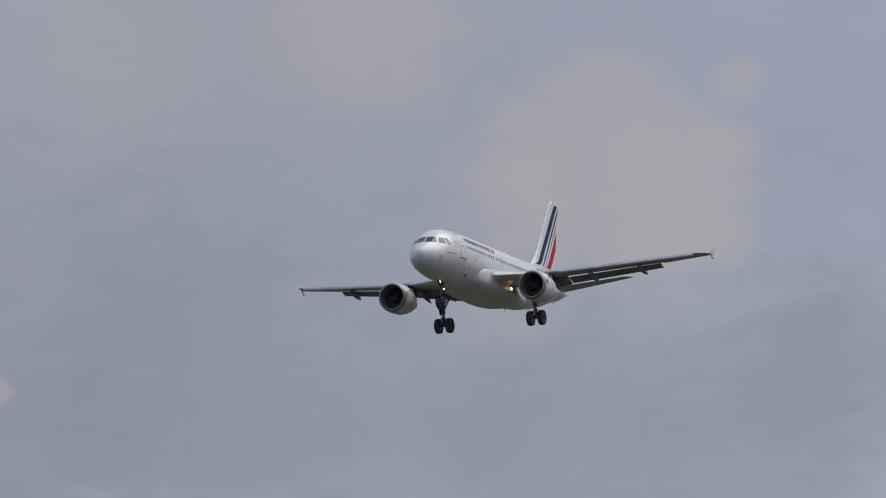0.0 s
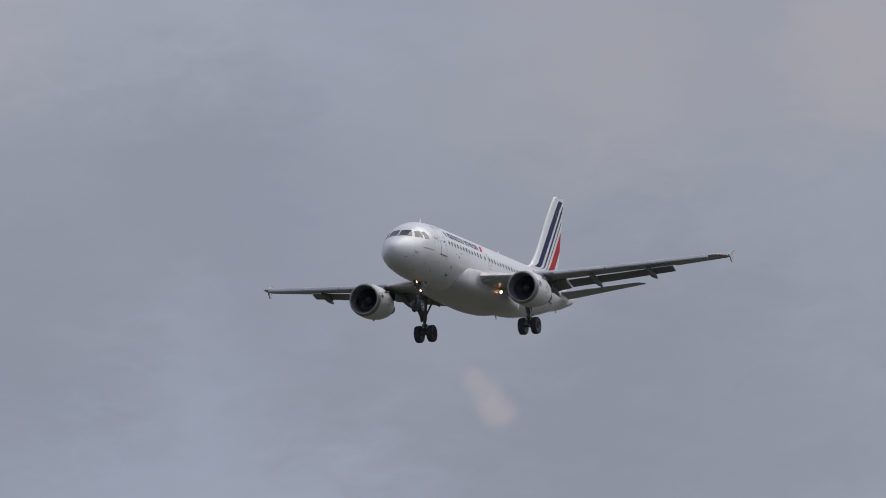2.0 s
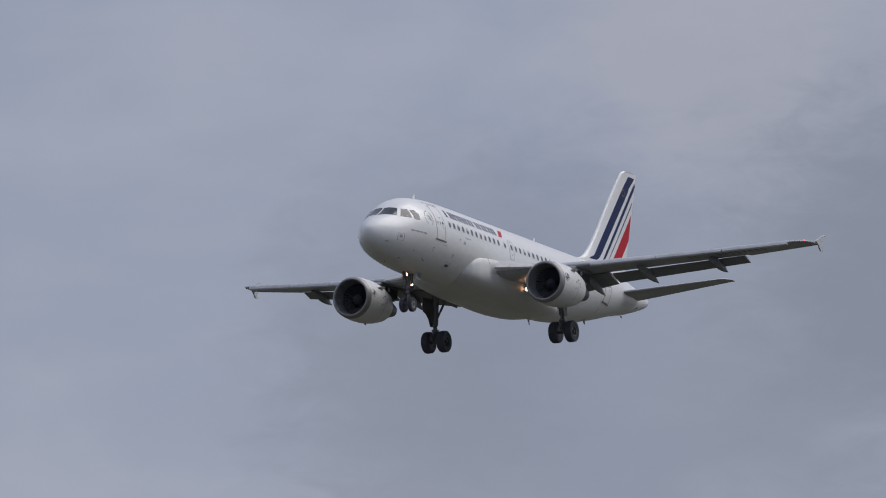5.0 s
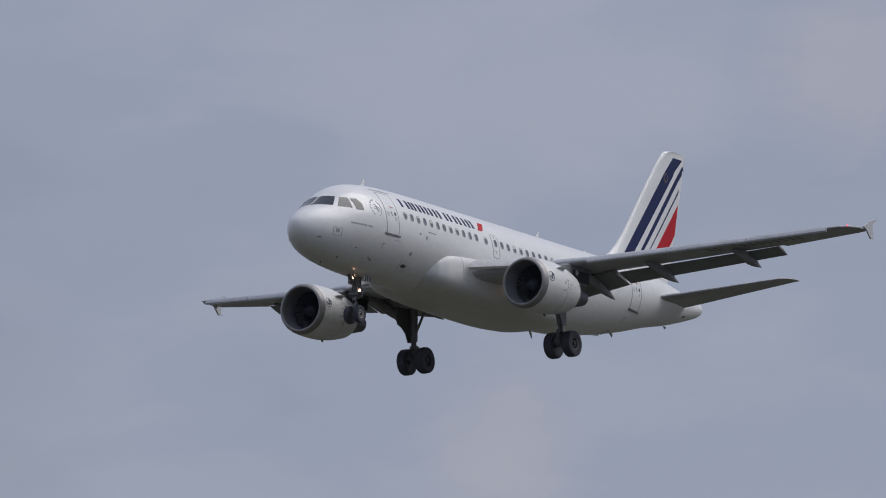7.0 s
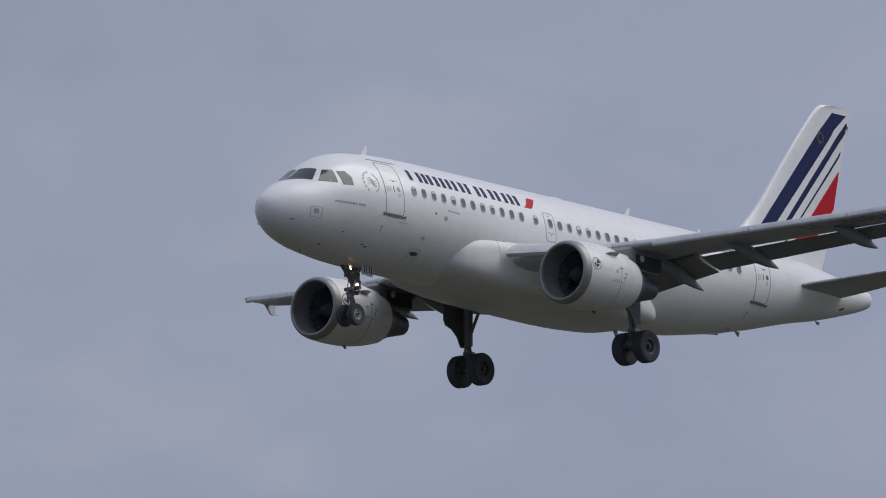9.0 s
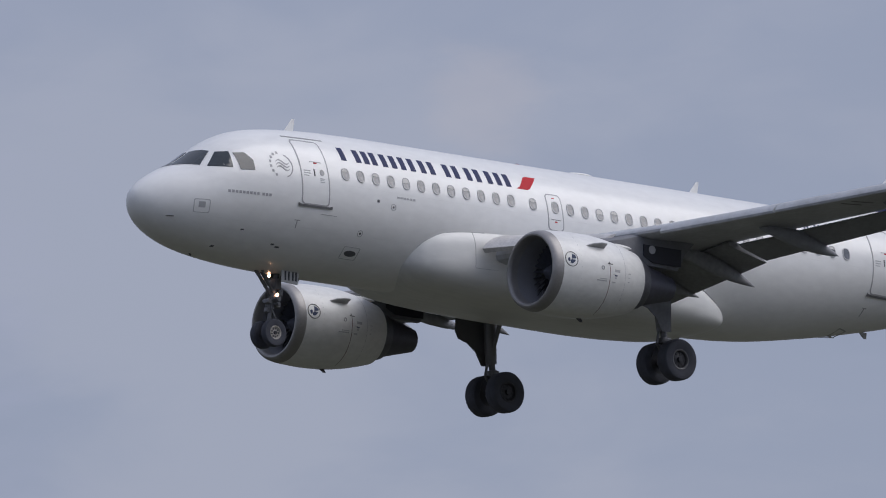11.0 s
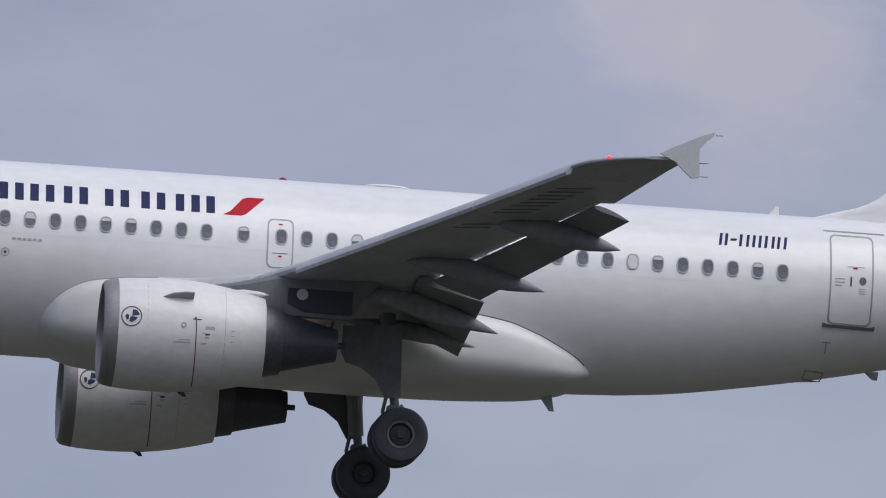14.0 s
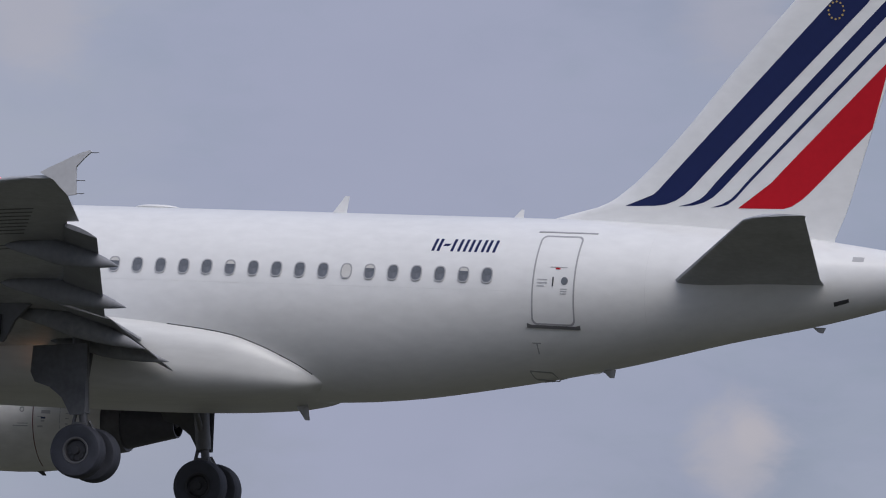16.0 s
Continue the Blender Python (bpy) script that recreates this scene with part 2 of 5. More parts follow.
def paint(name, colour, rough=0.4, metal=0.0, vary=0.06, scale=1.5, grain=12.0, bump=0.0, coat=0.0, streak=(1, 1, 1)):
    m = bpy.data.materials.new(name)
    m.use_nodes = True
    n, l = m.node_tree.nodes, m.node_tree.links
    b = n["Principled BSDF"]
    b.inputs["Metallic"].default_value = metal
    b.inputs["Coat Weight"].default_value = coat
    b.inputs["Coat Roughness"].default_value = 0.08
    tc, mp = n.new("ShaderNodeTexCoord"), n.new("ShaderNodeMapping")
    mp.inputs["Scale"].default_value = streak
    l.new(tc.outputs["Object"], mp.inputs[0])
    a, c = n.new("ShaderNodeTexNoise"), n.new("ShaderNodeTexNoise")
    for tex, s in ((a, scale), (c, grain)):
        tex.inputs["Scale"].default_value, tex.inputs["Detail"].default_value = s, 5
        l.new(mp.outputs[0], tex.inputs["Vector"])
    add = n.new("ShaderNodeMath")
    add.operation = "ADD"
    l.new(a.outputs[0], add.inputs[0])
    l.new(c.outputs[0], add.inputs[1])
    level = n.new("ShaderNodeMapRange")
    l.new(add.outputs[0], level.inputs[0])
    level.inputs[1].default_value, level.inputs[2].default_value = 0.6, 1.4
    level.inputs[3].default_value, level.inputs[4].default_value = 1 - vary, 1 + vary * 0.5
    mul = n.new("ShaderNodeVectorMath")
    mul.operation = "SCALE"
    mul.inputs[0].default_value = colour
    l.new(level.outputs[0], mul.inputs["Scale"])
    l.new(mul.outputs[0], b.inputs["Base Color"])
    rr = n.new("ShaderNodeMapRange")
    l.new(c.outputs[0], rr.inputs[0])
    rr.inputs[3].default_value, rr.inputs[4].default_value = max(0.02, rough - 0.08), min(1, rough + 0.08)
    l.new(rr.outputs[0], b.inputs["Roughness"])
    if bump:
        bp = n.new("ShaderNodeBump")
        bp.inputs["Strength"].default_value, bp.inputs["Distance"].default_value = bump, 0.02
        l.new(c.outputs[0], bp.inputs["Height"])
        l.new(bp.outputs[0], b.inputs["Normal"])
    return m


def matt(m, level):
    """Less mirror in the paint's clear film."""
    m.node_tree.nodes["Principled BSDF"].inputs["Specular IOR Level"].default_value = level
    return m


def glow(name, colour, strength):
    m = bpy.data.materials.new(name)
    m.use_nodes = True
    b = m.node_tree.nodes["Principled BSDF"]
    b.inputs["Base Color"].default_value = (*colour, 1)
    b.inputs["Emission Color"].default_value = (*colour, 1)
    b.inputs["Emission Strength"].default_value = strength
    return m


WHITE = paint("white_paint", (0.79, 0.79, 0.775), 0.33, vary=0.09, scale=0.5, grain=5, coat=0.35, streak=(0.5, 1, 1))
# streaks are dirt; the overall greying also paints in shade under the wing
BELLY = paint("soiled_and_shaded_white", (0.70, 0.70, 0.68), 0.38, vary=0.14, scale=0.9, grain=6, coat=0.1, streak=(0.25, 1, 1))
COWL_WHITE = paint("cowl_white_paint", (0.74, 0.74, 0.72), 0.38, vary=0.15, scale=1.2, grain=7, coat=0.15, streak=(0.6, 1, 1))
WING_GREY = paint("wing_grey_paint", (0.44, 0.453, 0.478), 0.45, vary=0.28, scale=0.9, grain=6, coat=0.1)
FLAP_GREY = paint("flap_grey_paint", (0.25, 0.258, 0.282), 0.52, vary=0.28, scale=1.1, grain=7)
# mottled grey close to FLAP_GREY, for inboard flaps and inner fairings
INNER_FLAP_GREY = paint("inner_flap_grey", (0.26, 0.265, 0.28), 0.6, vary=0.35, scale=1.4, grain=8)
# white fence painted grey to carry the shade on its visible side
FENCE_SHADED = paint("fence_shaded_white", (0.56, 0.565, 0.575), 0.4, vary=0.1, scale=2, grain=8)
LIP_METAL = paint("bare_aluminium", (0.33, 0.32, 0.315), 0.5, metal=0.6, vary=0.2, scale=2, grain=18)
DARK_METAL = paint("heat_stained_metal", (0.105, 0.105, 0.13), 0.45, metal=0.5, vary=0.25, scale=2.0, grain=9)
CORE_METAL = paint("stained_core_metal", (0.135, 0.135, 0.155), 0.42, metal=0.5, vary=0.3, scale=2.5, grain=10)
STRUT = paint("gear_steel", (0.17, 0.17, 0.175), 0.45, metal=0.3, vary=0.2, scale=5, grain=25)
# rubber black raised towards blue: bluish haze is put into the base colour
TYRE = paint("tyre_rubber", (0.056, 0.060, 0.078), 0.75, vary=0.25, scale=6, grain=40, bump=0.2)
RIM = paint("wheel_rim", (0.15, 0.15, 0.158), 0.45, metal=0.2, vary=0.15, scale=8, grain=30)
NOSE_RIM = paint("pale_wheel_rim", (0.46, 0.43, 0.39), 0.5, vary=0.3, scale=9, grain=30)
RIM_DARK = paint("wheel_hub_dark", (0.034, 0.034, 0.040), 0.5, vary=0.2, scale=8, grain=30)
NAVY = matt(paint("navy_paint", (0.012, 0.020, 0.085), 0.45, vary=0.08, scale=1, grain=8, coat=0.0), 0.18)
RED = matt(paint("red_paint", (0.50, 0.010, 0.020), 0.45, vary=0.08, scale=1, grain=8, coat=0.0), 0.15)
LINE = paint("seam_grey", (0.37, 0.37, 0.375), 0.5, vary=0.15, scale=3, grain=15)
SKIN_JOINT = paint("skin_joint_grey", (0.755, 0.755, 0.74), 0.42, vary=0.12, scale=2, grain=10)
SLAT_GREY = paint("slat_pale_metal", (0.60, 0.585, 0.57), 0.35, metal=0.3, vary=0.25, scale=3, grain=14)
NIGHT = paint("pylon_dark_panel", (0.022, 0.024, 0.034), 0.5, vary=0.2)
SILL = paint("sill_dark", (0.055, 0.055, 0.06), 0.5, vary=0.15, scale=3, grain=15)
FRAME_GREY = paint("window_frame_grey", (0.43, 0.43, 0.44), 0.4, vary=0.08, scale=4, grain=15)
PANE = paint("window_pane", (0.14, 0.15, 0.168), 0.10, vary=0.35, scale=6, grain=20, coat=0.5)
BLIND = paint("window_blind", (0.62, 0.61, 0.58), 0.5, vary=0.06, scale=4, grain=20)
GLASS = paint("cockpit_glass", (0.030, 0.038, 0.045), 0.08, vary=0.3, scale=2, grain=9)
GLASS.node_tree.nodes["Principled BSDF"].inputs["Specular IOR Level"].default_value = 0.6
INTAKE = paint("intake_liner", (0.27, 0.275, 0.30), 0.45, metal=0.2, vary=0.1, scale=3, grain=20)
# near-black fan colour holds the shade deep in the intake
FAN = paint("fan_near_black", (0.060, 0.065, 0.085), 0.6, metal=0.0, vary=0.1, scale=5, grain=20)
GOLD = paint("gold_paint", (0.45, 0.33, 0.10), 0.4, vary=0.05, scale=3, grain=15)
LAMP_WARM = glow("landing_light", (1.0, 0.52, 0.27), 5.5)
# inner door face: shade under the wing painted in as dark grey
SHADE_GREY = paint("gear_door_shaded_grey", (0.11, 0.112, 0.12), 0.5, vary=0.15)
# outer door skin darkened: the wing's shade is put into its colour
DOOR_SKIN = paint("gear_door_skin_shaded", (0.14, 0.143, 0.152), 0.5, vary=0.3, scale=2, grain=9)
PYLON_GREY = paint("pylon_grey", (0.15, 0.155, 0.17), 0.5, vary=0.25, scale=2, grain=9)
WARN_LINE = paint("dark_red_line", (0.10, 0.03, 0.03), 0.5, vary=0.1)
EMBLEM_BLUE = matt(paint("emblem_blue_grey", (0.05, 0.065, 0.12), 0.5, vary=0.2, scale=4), 0.2)
LAMP_SMALL = glow("nose_landing_light", (1.0, 0.56, 0.34), 8)
MARK_GREY = paint("faded_marking", (0.10, 0.102, 0.11), 0.5, vary=0.3, scale=3)
LAMP_RED = glow("red_light", (1.0, 0.03, 0.05), 3)
GRASS = paint("grass", (0.050, 0.050, 0.031), 0.85, vary=0.5, scale=0.02, grain=0.5, bump=0.4)

# ---- mesh helpers ----


def part(name, bm, material, parent, label="", smooth=35):
    me = bpy.data.meshes.new(name)
    bmesh.ops.recalc_face_normals(bm, faces=bm.faces[:])
    bm.to_mesh(me)
    bm.free()
    me.materials.append(material)
    if smooth:
        me.polygons.foreach_set("use_smooth", [True] * len(me.polygons))
        me.set_sharp_from_angle(angle=radians(smooth))
    ob = new(name, me)
    ob.parent = parent
    if label:
        tagged(ob, label)
    return ob


def again(ob, m, parent):
    """The same mesh once more, as a part of its own."""
    o = new(ob.name.split(".")[0], ob.data)
    o.parent, o.matrix_basis = parent, m
    return o


def loft(bm, rings, cap0=True, cap1=True):
    rows = [[bm.verts.new(p) for p in ring] for ring in rings]
    for a, b in zip(rows, rows[1:]):
        n = len(a)
        for i in range(n):
            j = (i + 1) % n
            bm.faces.new((a[i], a[j], b[j], b[i]))
    if cap0:
        bm.faces.new(rows[0])
    if cap1:
        bm.faces.new(rows[-1][::-1])
    return bm


def lathe(bm, profile, y=0.0, z=0.0, n=48, closed=False, lean=0.0):
    """Turns a profile of (x, radius) about an axis along x; lean: rise of the axis for each metre aft."""
    x0 = profile[0][0]
    rings = [[(x, y + r * math.cos(2 * math.pi * k / n), z + (x - x0) * lean + r * math.sin(2 * math.pi * k / n)) for k in range(n)]
             for x, r in profile]
    if closed:
        rings.append(rings[0])
    rows = [[bm.verts.new(p) for p in ring] for ring in (rings[:-1] if closed else rings)]
    if closed:
        rows.append(rows[0])
    for a, b in zip(rows, rows[1:]):
        for i in range(n):
            j = (i + 1) % n
            bm.faces.new((a[i], a[j], b[j], b[i]))
    return bm, rows


def rod(bm, a, b, r0, r1=None, n=14):
    a, b = Vector(a), Vector(b)
    q = (b - a).to_track_quat("Z", "Y")
    rings = []
    for p, r in ((a, r0), (b, r0 if r1 is None else r1)):
        rings.append([p + q @ Vector((r * math.cos(2 * math.pi * k / n), r * math.sin(2 * math.pi * k / n), 0)) for k in range(n)])
    return loft(bm, rings)


def slab(bm, outline, axis, lo, hi):
    """An outline of pairs, pulled out along an axis from lo to hi: 'y' takes (x, z), 'x' takes (y, z), 'z' takes (x, y)."""
    def at(p, d):
        return {"y": (p[0], d, p[1]), "x": (d, p[0], p[1]), "z": (p[0], p[1], d)}[axis]
    return loft(bm, [[at(p, lo) for p in outline], [at(p, hi) for p in outline]])


def bevel(bm, width, segments=2):
    bmesh.ops.bevel(bm, geom=bm.edges[:], offset=width, segments=segments, affect="EDGES", profile=0.5)
    return bm


def rounded(x0, x1, z0, z1, r, n=5, lean=0.0):
    pts = []
    for cx, cz, a0 in ((x1 - r, z1 - r, 0), (x0 + r, z1 - r, 90), (x0 + r, z0 + r, 180), (x1 - r, z0 + r, 270)):
        for k in range(n + 1):
            a = radians(a0 + 90 * k / n)
            z = cz + r * math.sin(a)
            pts.append((cx + r * math.cos(a) + lean * (z - z0), z))
    return pts


def curve_through(xs, ys):
    """A smooth monotone curve through points."""
    xs, ys = np.array(xs, float), np.array(ys, float)
    d = np.diff(ys) / np.diff(xs)
    m = np.zeros(len(xs))
    m[0], m[-1] = d[0], d[-1]
    for i in range(1, len(xs) - 1):
        m[i] = 0 if d[i - 1] * d[i] <= 0 else 2 * d[i - 1] * d[i] / (d[i - 1] + d[i])

    def f(x):
        i = int(np.clip(np.searchsorted(xs, x) - 1, 0, len(xs) - 2))
        h = xs[i + 1] - xs[i]
        s = min(max((x - xs[i]) / h, 0), 1)
        return ((2 * s**3 - 3 * s**2 + 1) * ys[i] + (s**3 - 2 * s**2 + s) * h * m[i]
                + (3 * s**2 - 2 * s**3) * ys[i + 1] + (s**3 - s**2) * h * m[i + 1])
    return f


# ---- the ground under the flight path ----
bm = bmesh.new()
bmesh.ops.create_grid(bm, x_segments=40, y_segments=40, size=4800)
ground = part("ground", bm, GRASS, None)
tagged(ground, "flat green grassland below the approach path", "ground", kind="structure")

# ---- the airliner: x runs aft from the nose, y to starboard, z up from the cabin's axis ----
airliner = new("airliner")
tagged(airliner, "white twin-engine jet airliner landing with wheels and flaps down", "airplane")

top_at = curve_through([0, 0.05, 0.2, 0.5, 0.9, 1.45, 2.0, 2.45, 3.1, 3.7, 4.35, 5.2, 6.2, 8, 25.0, 28, 30.5, 32.4, 33.6, 33.84],
                       [-0.55, -0.36, -0.17, 0.08, 0.33, 0.60, 0.98, 1.30, 1.62, 1.79, 1.89, 1.97, 2.02, 2.05, 2.06, 1.99, 1.82, 1.60, 1.44, 1.40])
low_at = curve_through([0, 0.05, 0.2, 0.7, 1.3, 2.0, 2.9, 3.9, 5.2, 6.5, 20.0, 21.6, 24.1, 26.6, 29.1, 31.0, 32.5, 33.6, 33.84],
                       [-0.55, -0.80, -1.07, -1.43, -1.66, -1.83, -1.95, -2.02, -2.06, -2.07, -2.07, -1.97, -1.60, -1.10, -0.48, -0.07, 0.33, 0.66, 0.76])
wide_at = curve_through([0, 0.05, 0.2, 0.5, 0.9, 1.45, 2.0, 2.6, 3.3, 4.2, 5.2, 6.2, 22, 24, 26, 28, 30, 32, 33.5, 33.84],
                        [0.0, 0.21, 0.42, 0.68, 0.94, 1.22, 1.42, 1.59, 1.74, 1.87, 1.945, 1.975, 1.975, 1.93, 1.80, 1.53, 1.17, 0.74, 0.42, 0.34])


def side_at(x, z):
    """Half the cabin's width at a height."""
    t, b = top_at(x), low_at(x)
    u = (z - (t + b) / 2) / max((t - b) / 2, 1e-6)
    return wide_at(x) * math.sqrt(max(1 - u * u, 0))


def hull_normal(x, z):
    e = 0.02
    dy_dx = (side_at(x + e, z) - side_at(x - e, z)) / (2 * e)
    dy_dz = (side_at(x, z + e) - side_at(x, z - e)) / (2 * e)
    return Vector((-dy_dx, 1, -dy_dz)).normalized()  # on the +y side


def wrap(bm, s, proud=0.008, depth=0.012, side=side_at, normal=hull_normal, step=0.11, stepx=0.35):
    """Bends flat (x, 0, z) faces round the hull, on the side s."""
    for n, size in (((0, 0, 1), step), ((1, 0, 0), stepx)):
        k = 2 if n[2] else 0
        lo, hi = min(v.co[k] for v in bm.verts), max(v.co[k] for v in bm.verts)
        for c in np.arange(math.floor(lo / size) * size + size, hi, size):
            bmesh.ops.bisect_plane(bm, geom=bm.verts[:] + bm.edges[:] + bm.faces[:], plane_co=(c * n[0], 0, c * n[2]), plane_no=n, dist=1e-5)
    inner = bmesh.ops.extrude_face_region(bm, geom=bm.faces[:])
    lower = {g for g in inner["geom"] if isinstance(g, bmesh.types.BMVert)}
    for v in bm.verts:
        x, z = v.co.x, v.co.z
        p = Vector((x, side(x, z), z)) + normal(x, z) * (proud - depth if v in lower else proud)
        v.co = (p.x, s * p.y, p.z)
    return bm


def flat(outline, hole=None):
    bm = bmesh.new()
    a = [bm.verts.new((x, 0, z)) for x, z in outline]
    if hole:
        b = [bm.verts.new((x, 0, z)) for x, z in hole]
        for i in range(len(a)):
            j = (i + 1) % len(a)
            bm.faces.new((a[i], a[j], b[j], b[i]))
    else:
        f = bm.faces.new(a)
        bmesh.ops.triangulate(bm, faces=[f])
    return bm


def box_outline(x0, x1, z0, z1):
    return [(x0, z0), (x1, z0), (x1, z1), (x0, z1)]


# fuselage
bm = bmesh.new()
stations = [0.004, 0.02, 0.05, 0.1, 0.17, 0.27, 0.4, 0.55, 0.75] + list(np.arange(1.0, 6.6, 0.2)) + list(np.arange(7, 21, 1.0)) + list(np.arange(21, 33.7, 0.35)) + [33.7, 33.84]
rings = []
for x in stations:
    t, b, w = top_at(x), low_at(x), wide_at(x)
    rings.append([(x, w * math.cos(2 * math.pi * k / 96), (t + b) / 2 + (t - b) / 2 * math.sin(2 * math.pi * k / 96)) for k in range(96)])
loft(bm, rings)
fuselage = part("fuselage", bm, WHITE, airliner, "glossy white painted fuselage")

bm = bmesh.new()
lathe(bm, [(33.80, 0.22), (33.90, 0.22), (33.90, 0.18), (33.82, 0.17), (33.82, 0.001)], 0, 1.06, 28)
part("exhaust_hole", bm, SILL, airliner, "dark tail exhaust outlet")

# wing-to-body fairing
bm = bmesh.new()
FAIRING = ((8.4, 1.15, -1.05, -1.62), (8.62, 1.60, -0.76, -1.84), (8.95, 1.87, -0.45, -2.02), (9.5, 2.02, -0.16, -2.16), (10.5, 2.09, -0.02, -2.25),
           (12, 2.17, 0.0, -2.31), (14, 2.2, -0.1, -2.33), (16, 2.2, -0.28, -2.34), (17.3, 2.16, -0.42, -2.32), (18.35, 2.04, -0.56, -2.27),
           (19.0, 1.90, -0.80, -2.22), (19.46, 1.74, -1.04, -2.15), (19.85, 1.53, -1.28, -2.05), (20.08, 1.30, -1.46, -1.93), (20.30, 0.95, -1.62, -1.80))


def fairing_ring(x, w, zt, zb):
    ring = []
    for k in range(72):
        a = 2 * math.pi * k / 72
        c, s = math.cos(a), math.sin(a)
        e = 2 / 3.0
        ring.append((x, w * math.copysign(abs(c)**e, c), (zt + zb) / 2 + (zt - zb) / 2 * math.copysign(abs(s)**e, s)))
    return ring


columns = [curve_through([r[0] for r in FAIRING], [r[k] for r in FAIRING]) for k in (1, 2, 3)]
spread = list(np.linspace(8.4, 9.6, 16)) + list(np.linspace(9.8, 18, 26)) + list(np.linspace(18.15, 20.30, 24))
loft(bm, [fairing_ring(x, *(c(x) for c in columns)) for x in spread])
fairing = part("belly_fairing", bm, BELLY, airliner, "white fairing under the wing root")
# dark sealant where the fairing meets the hull
for s in (-1, 1):
    for x0, x1 in ((8.7, 10.9), (16.9, 20.08)):
        line = []
        for x in np.linspace(x0, x1, 40):
            ring = [p for p in fairing_ring(x, *(c(x) for c in columns)) if p[1] > 0]
            ring.sort(key=lambda p: -p[2])
            for a, b in zip(ring, ring[1:]):
                da, db = a[1] - side_at(x, a[2]), b[1] - side_at(x, b[2])
                if da < 0 <= db:
                    f = da / (da - db)
                    line.append((x, s * (a[1] + f * (b[1] - a[1])), a[2] + f * (b[2] - a[2])))
                    break
        bm = bmesh.new()
        for a, b in zip(line, line[1:]):
            rod(bm, a, b, 0.012 if x0 < 12 else 0.016, n=6)
        part("sealant_line", bm, LINE if x0 < 12 else SILL, fairing)

    # joint of the forward fairing panel
    bm = bmesh.new()
    ring = [p for p in fairing_ring(10.5, *(c(10.5) for c in columns)) if p[1] > 1.5 and -1.52 < p[2] < -0.2]
    ring = [(10.46 - 0.05 * (p[2] + 0.4), s * p[1], p[2]) for p in sorted(ring, key=lambda p: -p[2])]
    ring += [(10.75, ring[-1][1] * 1.008, ring[-1][2]), (11.6, ring[-1][1] * 1.03, ring[-1][2] + 0.01)]
    for a, b in zip(ring, ring[1:]):
        rod(bm, a, b, 0.007, n=6)
    part("panel_joint", bm, LINE, fairing)

